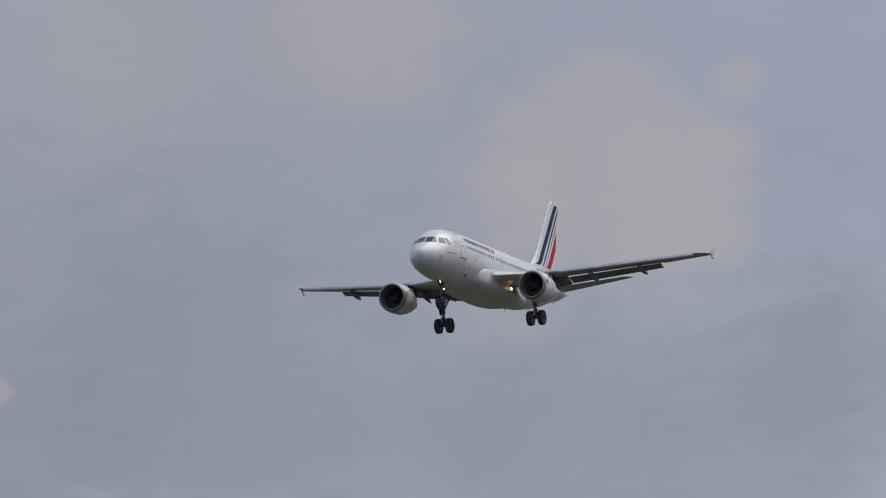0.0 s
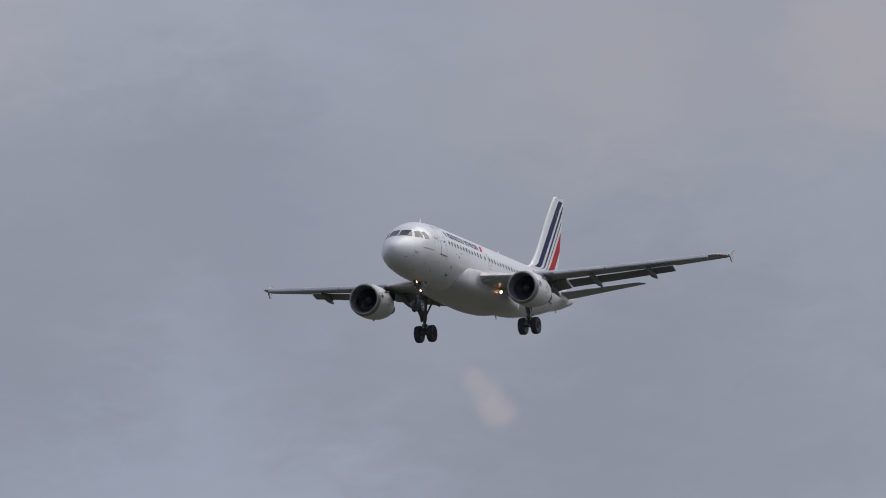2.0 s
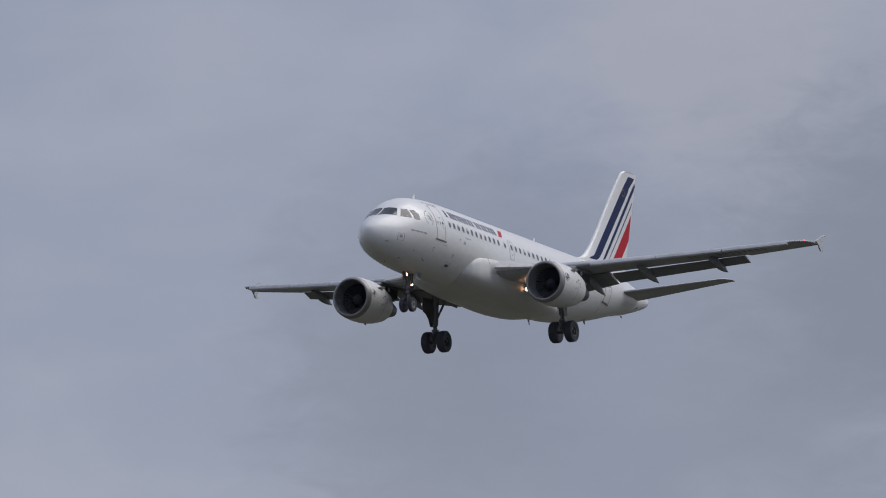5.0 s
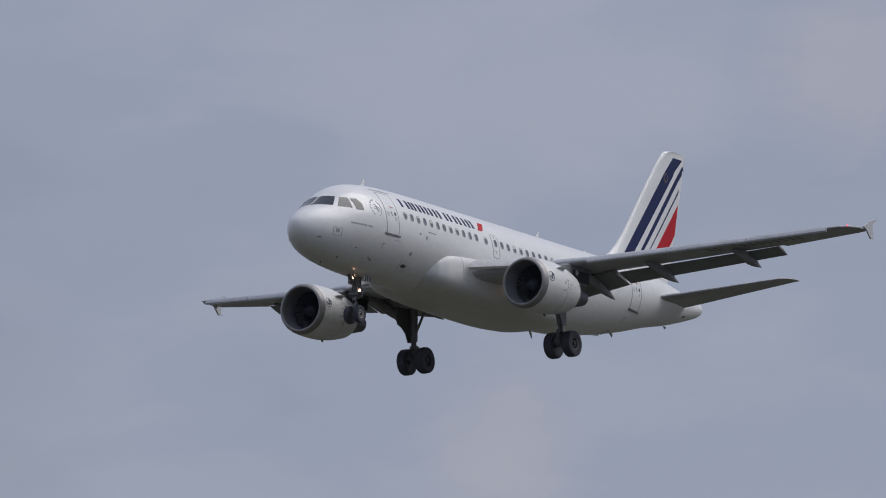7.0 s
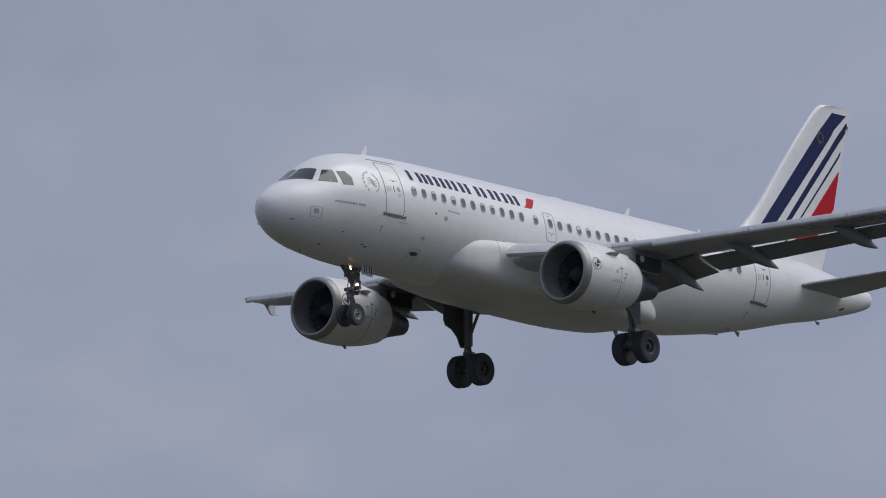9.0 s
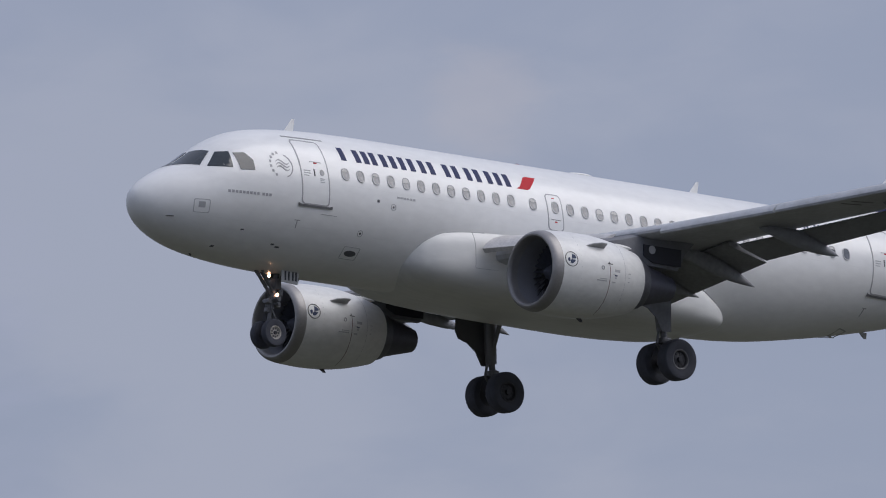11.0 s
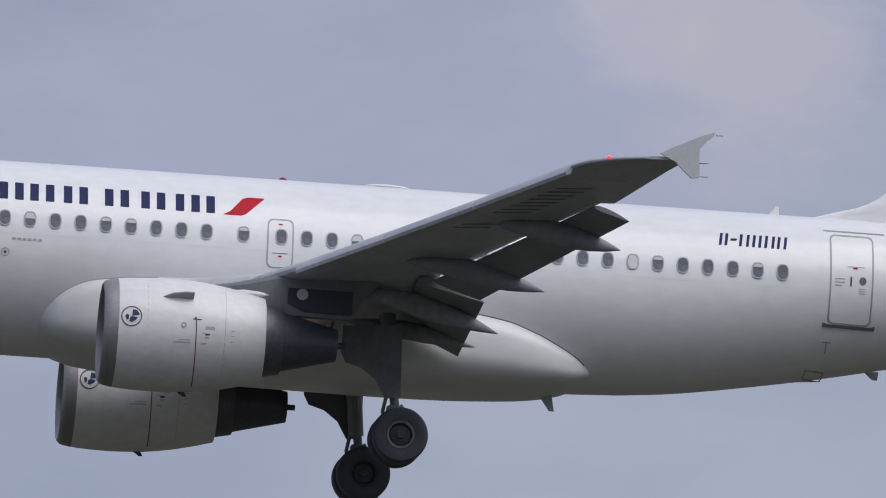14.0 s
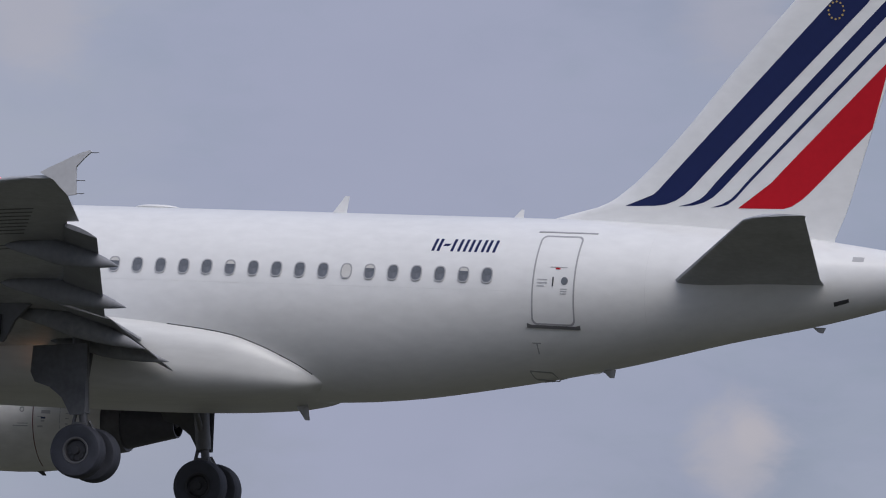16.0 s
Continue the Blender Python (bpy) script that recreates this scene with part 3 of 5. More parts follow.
# ---- openings and markings on the hull ----
for s in (-1, 1):
    # cockpit glazing: front, sliding and rear pane of each side
    corners = [(1.13, 0.05, 0.44), (1.96, 0.05, 0.95), (2.16, 0.70, 0.92), (1.72, 0.88, 0.45)]
    bm = bmesh.new()
    for lift in (0.012, -0.01):
        grid = []
        for a in np.linspace(0, 1, 9):
            row = []
            for b in np.linspace(0, 1, 7):
                p = [(c0 * (1 - a) + c3 * a) * (1 - b) + (c1 * (1 - a) + c2 * a) * b for c0, c1, c2, c3 in zip(*corners)]
                zc, hz, hw = (top_at(p[0]) + low_at(p[0])) / 2, (top_at(p[0]) - low_at(p[0])) / 2, wide_at(p[0])
                f = 1 / math.hypot(p[1] / hw, (p[2] - zc) / hz)
                m = Vector((-0.45, p[1] / hw, (p[2] - zc) / hz)).normalized() * lift
                row.append(bm.verts.new((p[0] + m.x, s * (p[1] * f + m.y), zc + (p[2] - zc) * f + m.z)))
            grid.append(row)
        for r0, r1 in zip(grid, grid[1:]):
            for k in range(6):
                bm.faces.new((r0[k], r0[k + 1], r1[k + 1], r1[k]))
    part("cockpit_window", bm, GLASS, airliner, "dark cockpit windscreen pane")
    for outline in ([(1.86, 0.43), (2.24, 0.89), (2.54, 0.91), (2.48, 0.42)],
                    [(2.62, 0.87), (2.92, 0.90), (3.09, 0.68), (3.08, 0.39), (2.67, 0.37)]):
        part("cockpit_window", wrap(flat(outline), s, 0.012), GLASS, airliner, "dark cockpit side window pane")
    for outline in ([(31.90, 1.27), (32.14, 1.27), (32.14, 1.37), (31.90, 1.37)],):
        part("tail_vent", wrap(flat(outline), s, 0.006), FRAME_GREY, airliner, "small grey tail vent")
    part("tail_vent", wrap(flat([(31.54, 0.30), (31.86, 0.40), (31.86, 0.47), (31.54, 0.38)]), s, 0.006), SILL, airliner, "small dark tail vent")
    # long faint skin joints
    for x0, x1, z in ((5.8, 24.6, 0.28), (2.0, 8.6, -1.02)):
        bm = bmesh.new()
        xs = np.linspace(x0, x1, 60)
        va, vb = [bm.verts.new((x, 0, z - 0.005)) for x in xs], [bm.verts.new((x, 0, z + 0.005)) for x in xs]
        for k in range(59):
            bm.faces.new((va[k], va[k + 1], vb[k + 1], vb[k]))
        for v in bm.verts:
            v.co.y = s * (side_at(v.co.x, v.co.z) + 0.003)
        part("skin_joint", bm, SKIN_JOINT, airliner)
    for x in (27.6,):
        bm = bmesh.new()
        ang = np.linspace(-1.35, 1.35, 40)
        rows2 = []
        for xx in (x - 0.005, x + 0.005):
            t, b, w = top_at(xx), low_at(xx), wide_at(xx)
            rows2.append([bm.verts.new((xx, s * (w + 0.003) * math.cos(a), (t + b) / 2 + ((t - b) / 2 + 0.003) * math.sin(a))) for a in ang])
        for k in range(39):
            bm.faces.new((rows2[0][k], rows2[0][k + 1], rows2[1][k + 1], rows2[1][k]))
        part("skin_joint", bm, SKIN_JOINT, airliner)
    # passenger doors with a grey rim and a dark sill
    for x0, x1, z0, z1, lean in ((4.50, 5.43, -0.40, 1.50, 0.0), (25.15, 26.09, -0.40, 1.56, 0.0)):
        o = rounded(x0, x1, z0, z1, 0.12, lean=lean)
        i = rounded(x0 + 0.035, x1 - 0.035, z0 + 0.035, z1 - 0.035, 0.1, lean=lean)
        door = part("door", wrap(flat(i), s, 0.004), WHITE, airliner, "closed white cabin door")
        part("door_rim", wrap(flat(o, i), s, 0.008), LINE, door, "grey door outline")
        part("door_sill", wrap(flat([(x0 - 0.1, z0 + 0.03), (x0 - 0.1, z0 - 0.06), (x1 + 0.1, z0 - 0.06), (x1 + 0.1, z0 + 0.03), (x1, z0 + 0.0), (x0, z0 + 0.0)]), s, 0.03), STRUT, door, "dark grey door sill")
        part("door_gutter", wrap(flat(box_outline(x0 - 0.12, x1 + 0.25, z1 + 0.07, z1 + 0.095)), s, 0.012), LINE, door)
        xm = (x0 + x1) / 2
        part("door_handle", wrap(flat(box_outline(xm - 0.03, xm, 0.42, 0.62)), s, 0.014), SILL, door)
        disc = [(xm + 0.24 + 0.075 * math.cos(radians(15 * k)), 0.54 + 0.085 * math.sin(radians(15 * k))) for k in range(24)]
        part("door_window", wrap(flat(disc), s, 0.012), PANE, door, "small round door window")
        part("door_marking", wrap(flat(box_outline(xm - 0.36, xm - 0.14, 0.55, 0.57)), s, 0.012), FRAME_GREY, door)
        part("door_marking", wrap(flat(box_outline(xm - 0.36, xm - 0.14, 0.48, 0.50)), s, 0.012), FRAME_GREY, door)
        part("door_marking", wrap(flat(box_outline(xm - 0.36, xm - 0.20, 0.41, 0.43)), s, 0.012), FRAME_GREY, door)
        part("door_marking", wrap(flat(box_outline(xm - 0.10, xm + 0.27, 0.83, 0.845)), s, 0.012), FRAME_GREY, door)
        part("door_marking", wrap(flat(box_outline(xm + 0.02, xm + 0.12, 0.79, 0.82)), s, 0.012), RED, door)
        for k in range(3):
            part("door_marking", wrap(flat(box_outline(xm + 0.16, xm + 0.30, 0.36 - 0.05 * k, 0.375 - 0.05 * k)), s, 0.012), FRAME_GREY, door)
    o, i = rounded(13.16, 13.72, -0.08, 1.0, 0.13), rounded(13.19, 13.69, -0.05, 0.97, 0.11)
    exit_door = part("overwing_exit", wrap(flat(i), s, 0.004), WHITE, airliner, "closed white overwing exit")
    part("exit_rim", wrap(flat(o, i), s, 0.008), LINE, exit_door, "grey exit outline")
    for z in (0.86, 0.16):
        part("exit_marking", wrap(flat(box_outline(13.40, 13.48, z, z + 0.03)), s, 0.012), RED, exit_door)
    part("exit_marking", wrap(flat(box_outline(13.27, 13.61, 0.237, 0.247)), s, 0.012), MARK_GREY, exit_door)

# cabin windows: one built, the others on the same mesh
def oval(w, h, n=20, e=2.7):
    return [(w / 2 * math.copysign(abs(math.cos(a))**(2 / e), math.cos(a)), h / 2 * math.copysign(abs(math.sin(a))**(2 / e), math.sin(a)))
            for a in (2 * math.pi * k / n for k in range(n))]


def window_meshes():
    made = {}
    bm = bmesh.new()
    o, i = oval(0.262, 0.365), oval(0.215, 0.315)
    loft(bm, [[(x, 0.0, z) for x, z in o], [(x, 0.010, z) for x, z in o], [(x, 0.012, z) for x, z in i], [(x, -0.002, z) for x, z in i]], False, False)
    made["frame"] = bm
    bm = bmesh.new()
    slab(bm, i, "y", -0.02, 0.005)
    made["pane"] = bm
    for name, share in (("half", 0.45), ("third", 0.25)):
        bm = bmesh.new()
        z_cut = 0.1575 - 0.315 * share
        pts = [(x, max(z, z_cut)) for x, z in oval(0.205, 0.305, 28)]
        slab(bm, pts, "y", 0.0, 0.0075)
        bmesh.ops.remove_doubles(bm, verts=bm.verts[:], dist=1e-5)
        made[name] = bm
    bm = bmesh.new()
    slab(bm, oval(0.205, 0.305), "y", 0.0, 0.0075)
    made["full"] = bm
    return made


kit = {}
for key, bm in window_meshes().items():
    me = bpy.data.meshes.new("cabin_window_" + key)
    bmesh.ops.recalc_face_normals(bm, faces=bm.faces[:])
    bm.to_mesh(me)
    bm.free()
    me.materials.append({"frame": FRAME_GREY, "pane": PANE}.get(key, BLIND))
    kit[key] = me
WINDOW_X = [6.01 + 0.5332 * k for k in range(12)] + [12.66, 13.46] + [14.0 + 0.5332 * k for k in range(20)]
for s in (-1, 1):
    for k, x in enumerate(WINDOW_X):
        n = hull_normal(x, 0.605)
        p = Vector((x, side_at(x, 0.605), 0.605)) + n * 0.004
        ax = Vector((1, 0, 0)) - n * n.x
        ax.normalize()
        m = Matrix.Identity(4)
        up = ax.cross(n)
        for r in range(3):
            m[r][0], m[r][1], m[r][2], m[r][3] = ax[r], n[r], up[r], p[r]
        if s < 0:
            m = Matrix.Diagonal((1, -1, 1, 1)) @ m @ Matrix.Diagonal((-1, 1, 1, 1))
        frame_ob = new("cabin_window", kit["frame"])
        frame_ob.parent, frame_ob.matrix_basis = airliner, m
        pane = new("pane", kit["pane"])
        pane.parent = frame_ob
        shade = {27: "full", 28: "third", 4: "half", 0: "third", 8: "third", 16: "half", 22: "third"}.get(k, "third" if k % 5 == 2 else "")
        if shade:
            blind = new("blind", kit[shade])
            blind.parent = frame_ob

# name along the cabin, told by plain bars, and the red slanted mark behind it
for s in (-1, 1):
    x = 5.99
    for w in (0.76, 0.16, 0.60, 0.56, 0.62, 0.78, 0.68, 0.64, 0.56):
        wide = 0.18
        for x0 in ((x,) if w < 0.3 else (x + 0.03, x + w - wide - 0.03)):
            part("title_bar", wrap(flat([(x0, 1.03), (x0 + wide, 1.03), (x0 + wide, 1.42), (x0, 1.42)]), s), NAVY, airliner)
        x += w + 0.09
    part("red_mark", wrap(flat([(12.22, 1.02), (12.60, 1.02), (12.70, 1.06), (13.10, 1.45), (12.74, 1.45), (12.62, 1.40), (12.36, 1.10)]), s), RED, airliner, "slanted red mark")
    for x0, w, z0, z1 in ((22.76, 0.18, 1.12, 1.40), (23.0, 0.13, 1.24, 1.29), (23.19, 0.21, 1.12, 1.40), (23.47, 0.19, 1.12, 1.40), (23.73, 0.21, 1.12, 1.40), (24.0, 0.2, 1.12, 1.40)):
        for a, b in (((x0, x0 + 0.06), (x0 + w - 0.06, x0 + w)) if z1 - z0 > 0.1 else ((x0, x0 + w),)):
            part("registration_bar", wrap(flat([(a, z0), (b, z0), (b + 0.04, z1), (a + 0.04, z1)]), s), NAVY, airliner)
    # emblem ring, small line of writing and service panels on the nose
    cx, cz = 3.93, 0.62
    a = [(cx + 0.34 * math.cos(radians(8 * k - 70)), cz + 0.36 * math.sin(radians(8 * k - 70))) for k in range(18)]
    b = [(cx + 0.31 * math.cos(radians(8 * k - 70)), cz + 0.33 * math.sin(radians(8 * k - 70))) for k in range(18)]
    bm = bmesh.new()
    va, vb = [bm.verts.new((x, 0, z)) for x, z in a], [bm.verts.new((x, 0, z)) for x, z in b]
    for k in range(17):
        bm.faces.new((va[k], va[k + 1], vb[k + 1], vb[k]))
    part("emblem_arc", wrap(bm, s), LINE, airliner)
    for k in range(3):
        bm = bmesh.new()
        pts = [(cx - 0.18 + 0.4 * u, cz - 0.1 + 0.09 * k + 0.06 * math.sin(u * 6)) for u in np.linspace(0, 1, 9)]
        va, vb = [bm.verts.new((x, 0, z)) for x, z in pts], [bm.verts.new((x + 0.01, 0, z + 0.035)) for x, z in pts]
        for j in range(8):
            bm.faces.new((va[j], va[j + 1], vb[j + 1], vb[j]))
        part("emblem_wave", wrap(bm, s), LINE, airliner)
    for k in range(7):
        a = radians(100 + 22 * k)
        px, pz = cx + 0.35 * math.cos(a), cz + 0.37 * math.sin(a)
        part("emblem_bar", wrap(flat(box_outline(px - 0.03, px + 0.03, pz - 0.035, pz + 0.035)), s), LINE, airliner)
    x = 2.25
    for k in range(12):
        w = 0.075
        part("lettering_bar", wrap(flat(box_outline(x, x + w, -0.31, -0.235)), s), LINE, airliner)
        x += 0.105 if k != 8 else 0.16
    o, i = rounded(1.33, 1.77, -0.93, -0.56, 0.05), rounded(1.345, 1.755, -0.915, -0.575, 0.045)
    part("static_port_rim", wrap(flat(o, i), s), LINE, airliner)
    part("static_port", wrap(flat(box_outline(1.46, 1.64, -0.79, -0.63)), s), LINE, airliner)
    part("pitot_probe", wrap(flat(box_outline(0.72, 0.90, -1.06, -1.04)), s, 0.03, 0.02), SILL, airliner)
    for x0, z0 in ((7.12, -0.02), (7.65, -0.13), (6.65, -0.96)):
        r = 0.09 if x0 != 7.12 else 0.05
        disc = [(x0 + r * math.cos(radians(20 * k)), z0 + r * math.sin(radians(20 * k))) for k in range(18)]
        inner = [(x0 + (r - 0.014) * math.cos(radians(20 * k)), z0 + (r - 0.014) * math.sin(radians(20 * k))) for k in range(18)]
        part("service_port_rim", wrap(flat(disc, inner), s), LINE, airliner)
        disc = [(x0 + 0.03 * math.cos(radians(30 * k)), z0 + 0.03 * math.sin(radians(30 * k))) for k in range(12)]
        part("service_port", wrap(flat(disc), s), SILL, airliner)
    part("outflow_port", wrap(flat([(6.59 + 0.2 * math.cos(radians(20 * k)), -1.48 + 0.07 * math.sin(radians(20 * k))) for k in range(18)]), s), MARK_GREY, airliner)
    for x0, z0, w in ((2.88, -1.25, 0.05), (4.0, -1.52, 0.05), (4.18, -1.57, 0.07), (2.32, -1.70, 0.05)):
        part("drain_port", wrap(flat(box_outline(x0 - w, x0 + w, z0 - 0.018, z0 + 0.018)), s), MARK_GREY, airliner)
    part("outflow_rim", wrap(flat(rounded(6.30, 6.86, -1.62, -1.32, 0.04), rounded(6.31, 6.85, -1.61, -1.33, 0.03)), s), LINE, airliner)
    for x0, z0 in ((4.47, -0.86), (25.2, -0.78)):
        part("jack_marking", wrap(flat(box_outline(x0 - 0.09, x0 + 0.09, z0, z0 + 0.02)), s), LINE, airliner)
        part("jack_marking", wrap(flat(box_outline(x0 - 0.012, x0 + 0.012, z0 - 0.2, z0)), s), LINE, airliner)
    o, i = rounded(24.85, 25.3, -1.45, -1.30, 0.03), rounded(24.87, 25.28, -1.43, -1.32, 0.025)
    part("hatch_rim", wrap(flat(o, i), s), LINE, airliner)
    part("seam_line", wrap(flat(box_outline(5.2, 5.72, -0.62, -0.605)), s), LINE, airliner)
    for k in range(6):
        part("lettering_bar", wrap(flat(box_outline(7.78 + 0.11 * k, 7.86 + 0.11 * k, 0.14, 0.19)), s), FRAME_GREY, airliner)

# ---- wings ----
def wing_z(y):
    return -1.24 + 0.10 * y + 0.0009 * y * y


def aerofoil(x0, x1, z, thick, n=18, droop=0.0):
    """A closed section from the trailing edge over the top and back."""
    c = x1 - x0
    xs = [(1 - math.cos(math.pi * k / n)) / 2 for k in range(n + 1)]

    def half(u):
        return 5 * thick * (0.2969 * math.sqrt(u) - 0.126 * u - 0.3516 * u**2 + 0.2843 * u**3 - 0.1015 * u**4) + 0.004

    up = [(x0 + c * u, z + c * (half(u) + 0.02 * math.sin(math.pi * u)) - droop * (1 - u)**4) for u in xs[::-1]]
    dn = [(x0 + c * u, z - c * (0.85 * half(u) - 0.02 * math.sin(math.pi * u)) - droop * (1 - u)**4) for u in xs[1:]]
    return up + dn


def swept_body(bm, s, rows):
    rings = []
    for y, x0, x1, z, thick, droop in rows:
        rings.append([(x, s * y, zz) for x, zz in aerofoil(x0, x1, z, thick, droop=droop)])
    return loft(bm, rings)


def canoe(bm, x0, x1, y, z0, z1, w, h, n=16):
    """A pointed fairing from x0 to x1 that falls from z0 to z1."""
    rings = []
    for u in (0, 0.05, 0.14, 0.28, 0.45, 0.6, 0.75, 0.88, 0.96, 1.0):
        f = (math.sin(math.pi * min(u / 0.9, 1) ** 0.6 / 2) if u < 0.45 else 1 - ((u - 0.45) / 0.55)**2.2) * 0.97 + 0.03
        zc = z0 + (z1 - z0) * u**1.5
        rings.append([(x0 + (x1 - x0) * u, y + w / 2 * f * math.cos(2 * math.pi * k / n), zc + h / 2 * f * math.sin(2 * math.pi * k / n)) for k in range(n)])
    return loft(bm, rings)


for s in (-1, 1):
    rows = [(1.2, 10.65, 16.5, -1.17, 0.15, 0.02), (2.3, 11.25, 16.45, -1.03, 0.145, 0.04), (3.6, 12.0, 16.4, wing_z(3.6), 0.135, 0.05), (6.5, 13.42, 16.4, wing_z(6.5), 0.125, 0.06),
            (10.0, 15.07, 17.62, wing_z(10), 0.12, 0.06), (13.35, 16.64, 18.88, wing_z(13.35), 0.115, 0.05), (13.4, 16.66, 19.16, wing_z(13.4), 0.105, 0.05),
            (16.2, 17.98, 19.88, wing_z(16.2), 0.105, 0.03), (16.5, 18.24, 19.98, wing_z(16.5) + 0.005, 0.10, 0.02), (16.76, 18.68, 20.07, wing_z(16.76) + 0.015, 0.09, 0.01), (16.93, 19.32, 20.12, wing_z(16.93) + 0.03, 0.08, 0.0)]
    wing = part("wing", swept_body(bmesh.new(), s, rows), WING_GREY, airliner, "swept light grey wing")
    # flaps, let down
    for y0, y1, xa, xb, za, zb, chord in ((2.35, 6.45, 15.95, 15.95, -1.04, -0.66, 1.50), (6.55, 13.2, 16.27, 18.76, wing_z(6.55) - 0.145, wing_z(13.2) - 0.045, 1.04)):
        bm = bmesh.new()
        rings = []
        for y, x0, z, c, fall in ((y0, xa, za, chord, -27 if y0 < 4 else -19), (y1, xb, zb, chord * (0.76 if y1 > 10 else 0.97), -19 if y1 > 10 else -16)):
            ring = []
            for x, zz in aerofoil(0, c, 0, 0.13):
                a = radians(fall)
                ring.append((x0 + x * math.cos(a) - zz * math.sin(a), s * y, z + x * math.sin(a) + zz * math.cos(a)))
            rings.append(ring)
        part("flap", loft(bm, rings), INNER_FLAP_GREY if y0 < 4 else FLAP_GREY, wing, "grey inboard flap let down" if y0 < 4 else "grey trailing-edge flap let down")
    # slats, run out ahead of the leading edge
    for y0, y1 in ((2.3, 5.3), (6.6, 9.7), (9.75, 12.9), (12.95, 16.1)):
        bm = bmesh.new()
        rings = []
        for y in (y0, y1):
            xl = np.interp(y, [2.3, 3.6, 6.5, 10, 13.35, 16.2], [11.25, 12.0, 13.42, 15.07, 16.64, 17.98])
            z = wing_z(y) - 0.06
            inner = max(0.0, (6.5 - y) / 4.2)
            c = 0.42 + 0.70 * inner
            up = 1 + 0.9 * inner - (0.78 * (1 - inner) if inner else 0)
            z += 0.27 * inner - (0.10 * (1 - inner) if inner else 0)
            ring = [(xl - 0.10 - 0.6 * inner + c * u, s * y, z + dz * up) for u, dz in ((1.0, 0.175), (0.7, 0.16), (0.35, 0.095), (0.1, -0.01), (0.0, -0.09), (0.08, -0.15), (0.25, -0.12), (0.4, 0.02), (0.7, 0.14))]
            rings.append(ring)
        part("slat", loft(bm, rings), SLAT_GREY if y0 < 5 else WING_GREY, wing, "leading-edge slat run out")
    for y, x0, x1, z1 in ((5.43, 14.6, 17.78, -1.57), (8.31, 15.5, 18.39, -0.99), (11.87, 16.95, 19.51, -0.49)):
        part("flap_fairing", canoe(bmesh.new(), x0, x1, s * y, wing_z(y) - 0.2, z1, 0.36, 0.52), INNER_FLAP_GREY if y < 6 else FLAP_GREY, wing, "pointed grey flap track fairing")
    part("flap_fairing", canoe(bmesh.new(), 14.8, 17.55, s * 3.3, -1.25, -1.62, 0.3, 0.4), INNER_FLAP_GREY, wing, "pointed grey flap track fairing")
    # wingtip fence
    bm = bmesh.new()
    slab(bm, [(19.62, 0.850), (19.86, 0.975), (20.08, 1.080), (20.29, 1.185), (20.50, 1.275), (20.68, 1.335), (20.71, 1.300), (20.55, 1.150), (20.40, 0.980), (20.43, 0.410), (20.26, 0.390), (20.08, 0.550), (19.92, 0.705), (19.72, 0.790)], "y", s * 16.95 - 0.035, s * 16.95 + 0.035)
    fence = part("wingtip_fence", bm, FENCE_SHADED, wing, "small arrow-shaped wingtip fence, greyed for its shade side")
    for z in (0.43, 0.70, 1.28):
        part("static_wick", rod(bmesh.new(), (20.38 + (0.33 if z > 1 else 0), s * 16.95, z), (20.60 + (0.27 if z > 1 else 0), s * 16.95, z + 0.005), 0.008, n=6), SILL, fence)
    bm = bmesh.new()
    bmesh.ops.create_uvsphere(bm, u_segments=16, v_segments=10, radius=0.027, matrix=Matrix.Translation((18.62, s * 16.74, wing_z(16.7) + 0.05)) @ Matrix.Diagonal((1.6, 1, 0.9, 1)))
    part("position_light", bm, LAMP_RED if s < 0 else paint("green_lens", (0.02, 0.12, 0.06), 0.2), wing, "small wingtip position light")
    # registration painted under the wing, told by bars
    if s < 0:
        def under(x, y):
            r = [np.interp(y, [q[0] for q in rows], [q[k] for q in rows]) for k in range(1, 6)]
            ring = aerofoil(r[0], r[1], r[2], r[3], droop=r[4])[18:]
            return float(np.interp(x, [q[0] for q in ring], [q[1] for q in ring]))

        for k in range(5):
            for dy in (0.0, 0.3):
                y = 11.72 + 0.62 * k + (0.0 if k else -0.75) + dy
                x0 = np.interp(y, [6.5, 10, 13.4, 16.2], [13.42, 15.07, 16.66, 17.98]) + 0.62
                bm = bmesh.new()
                lines = [[bm.verts.new((x0 + 0.76 * u + e * 0.5, -y - e, under(x0 + 0.76 * u + e * 0.5, y + e) - 0.004)) for u in np.linspace(0, 1, 7)] for e in (0.0, 0.09)]
                for j in range(6):
                    bm.faces.new((lines[0][j], lines[0][j + 1], lines[1][j + 1], lines[1][j]))
                part("registration_bar", bm, MARK_GREY, wing)

# ---- engines ----
ENGINE_Z = -2.145
GIRTH = 0.972


def cowl_r(x):
    return GIRTH * float(np.interp(x, [9.30, 9.36, 9.5, 9.9, 10.6, 11.2, 12.0, 12.78], [1.02, 1.085, 1.13, 1.185, 1.215, 1.20, 1.09, 0.90]))


def on_cowl(x, a, s, y, proud):
    r = cowl_r(x) + proud
    return (x, y + s * r * math.cos(a), ENGINE_Z + (x - 9.3) * 0.015 + r * math.sin(a))


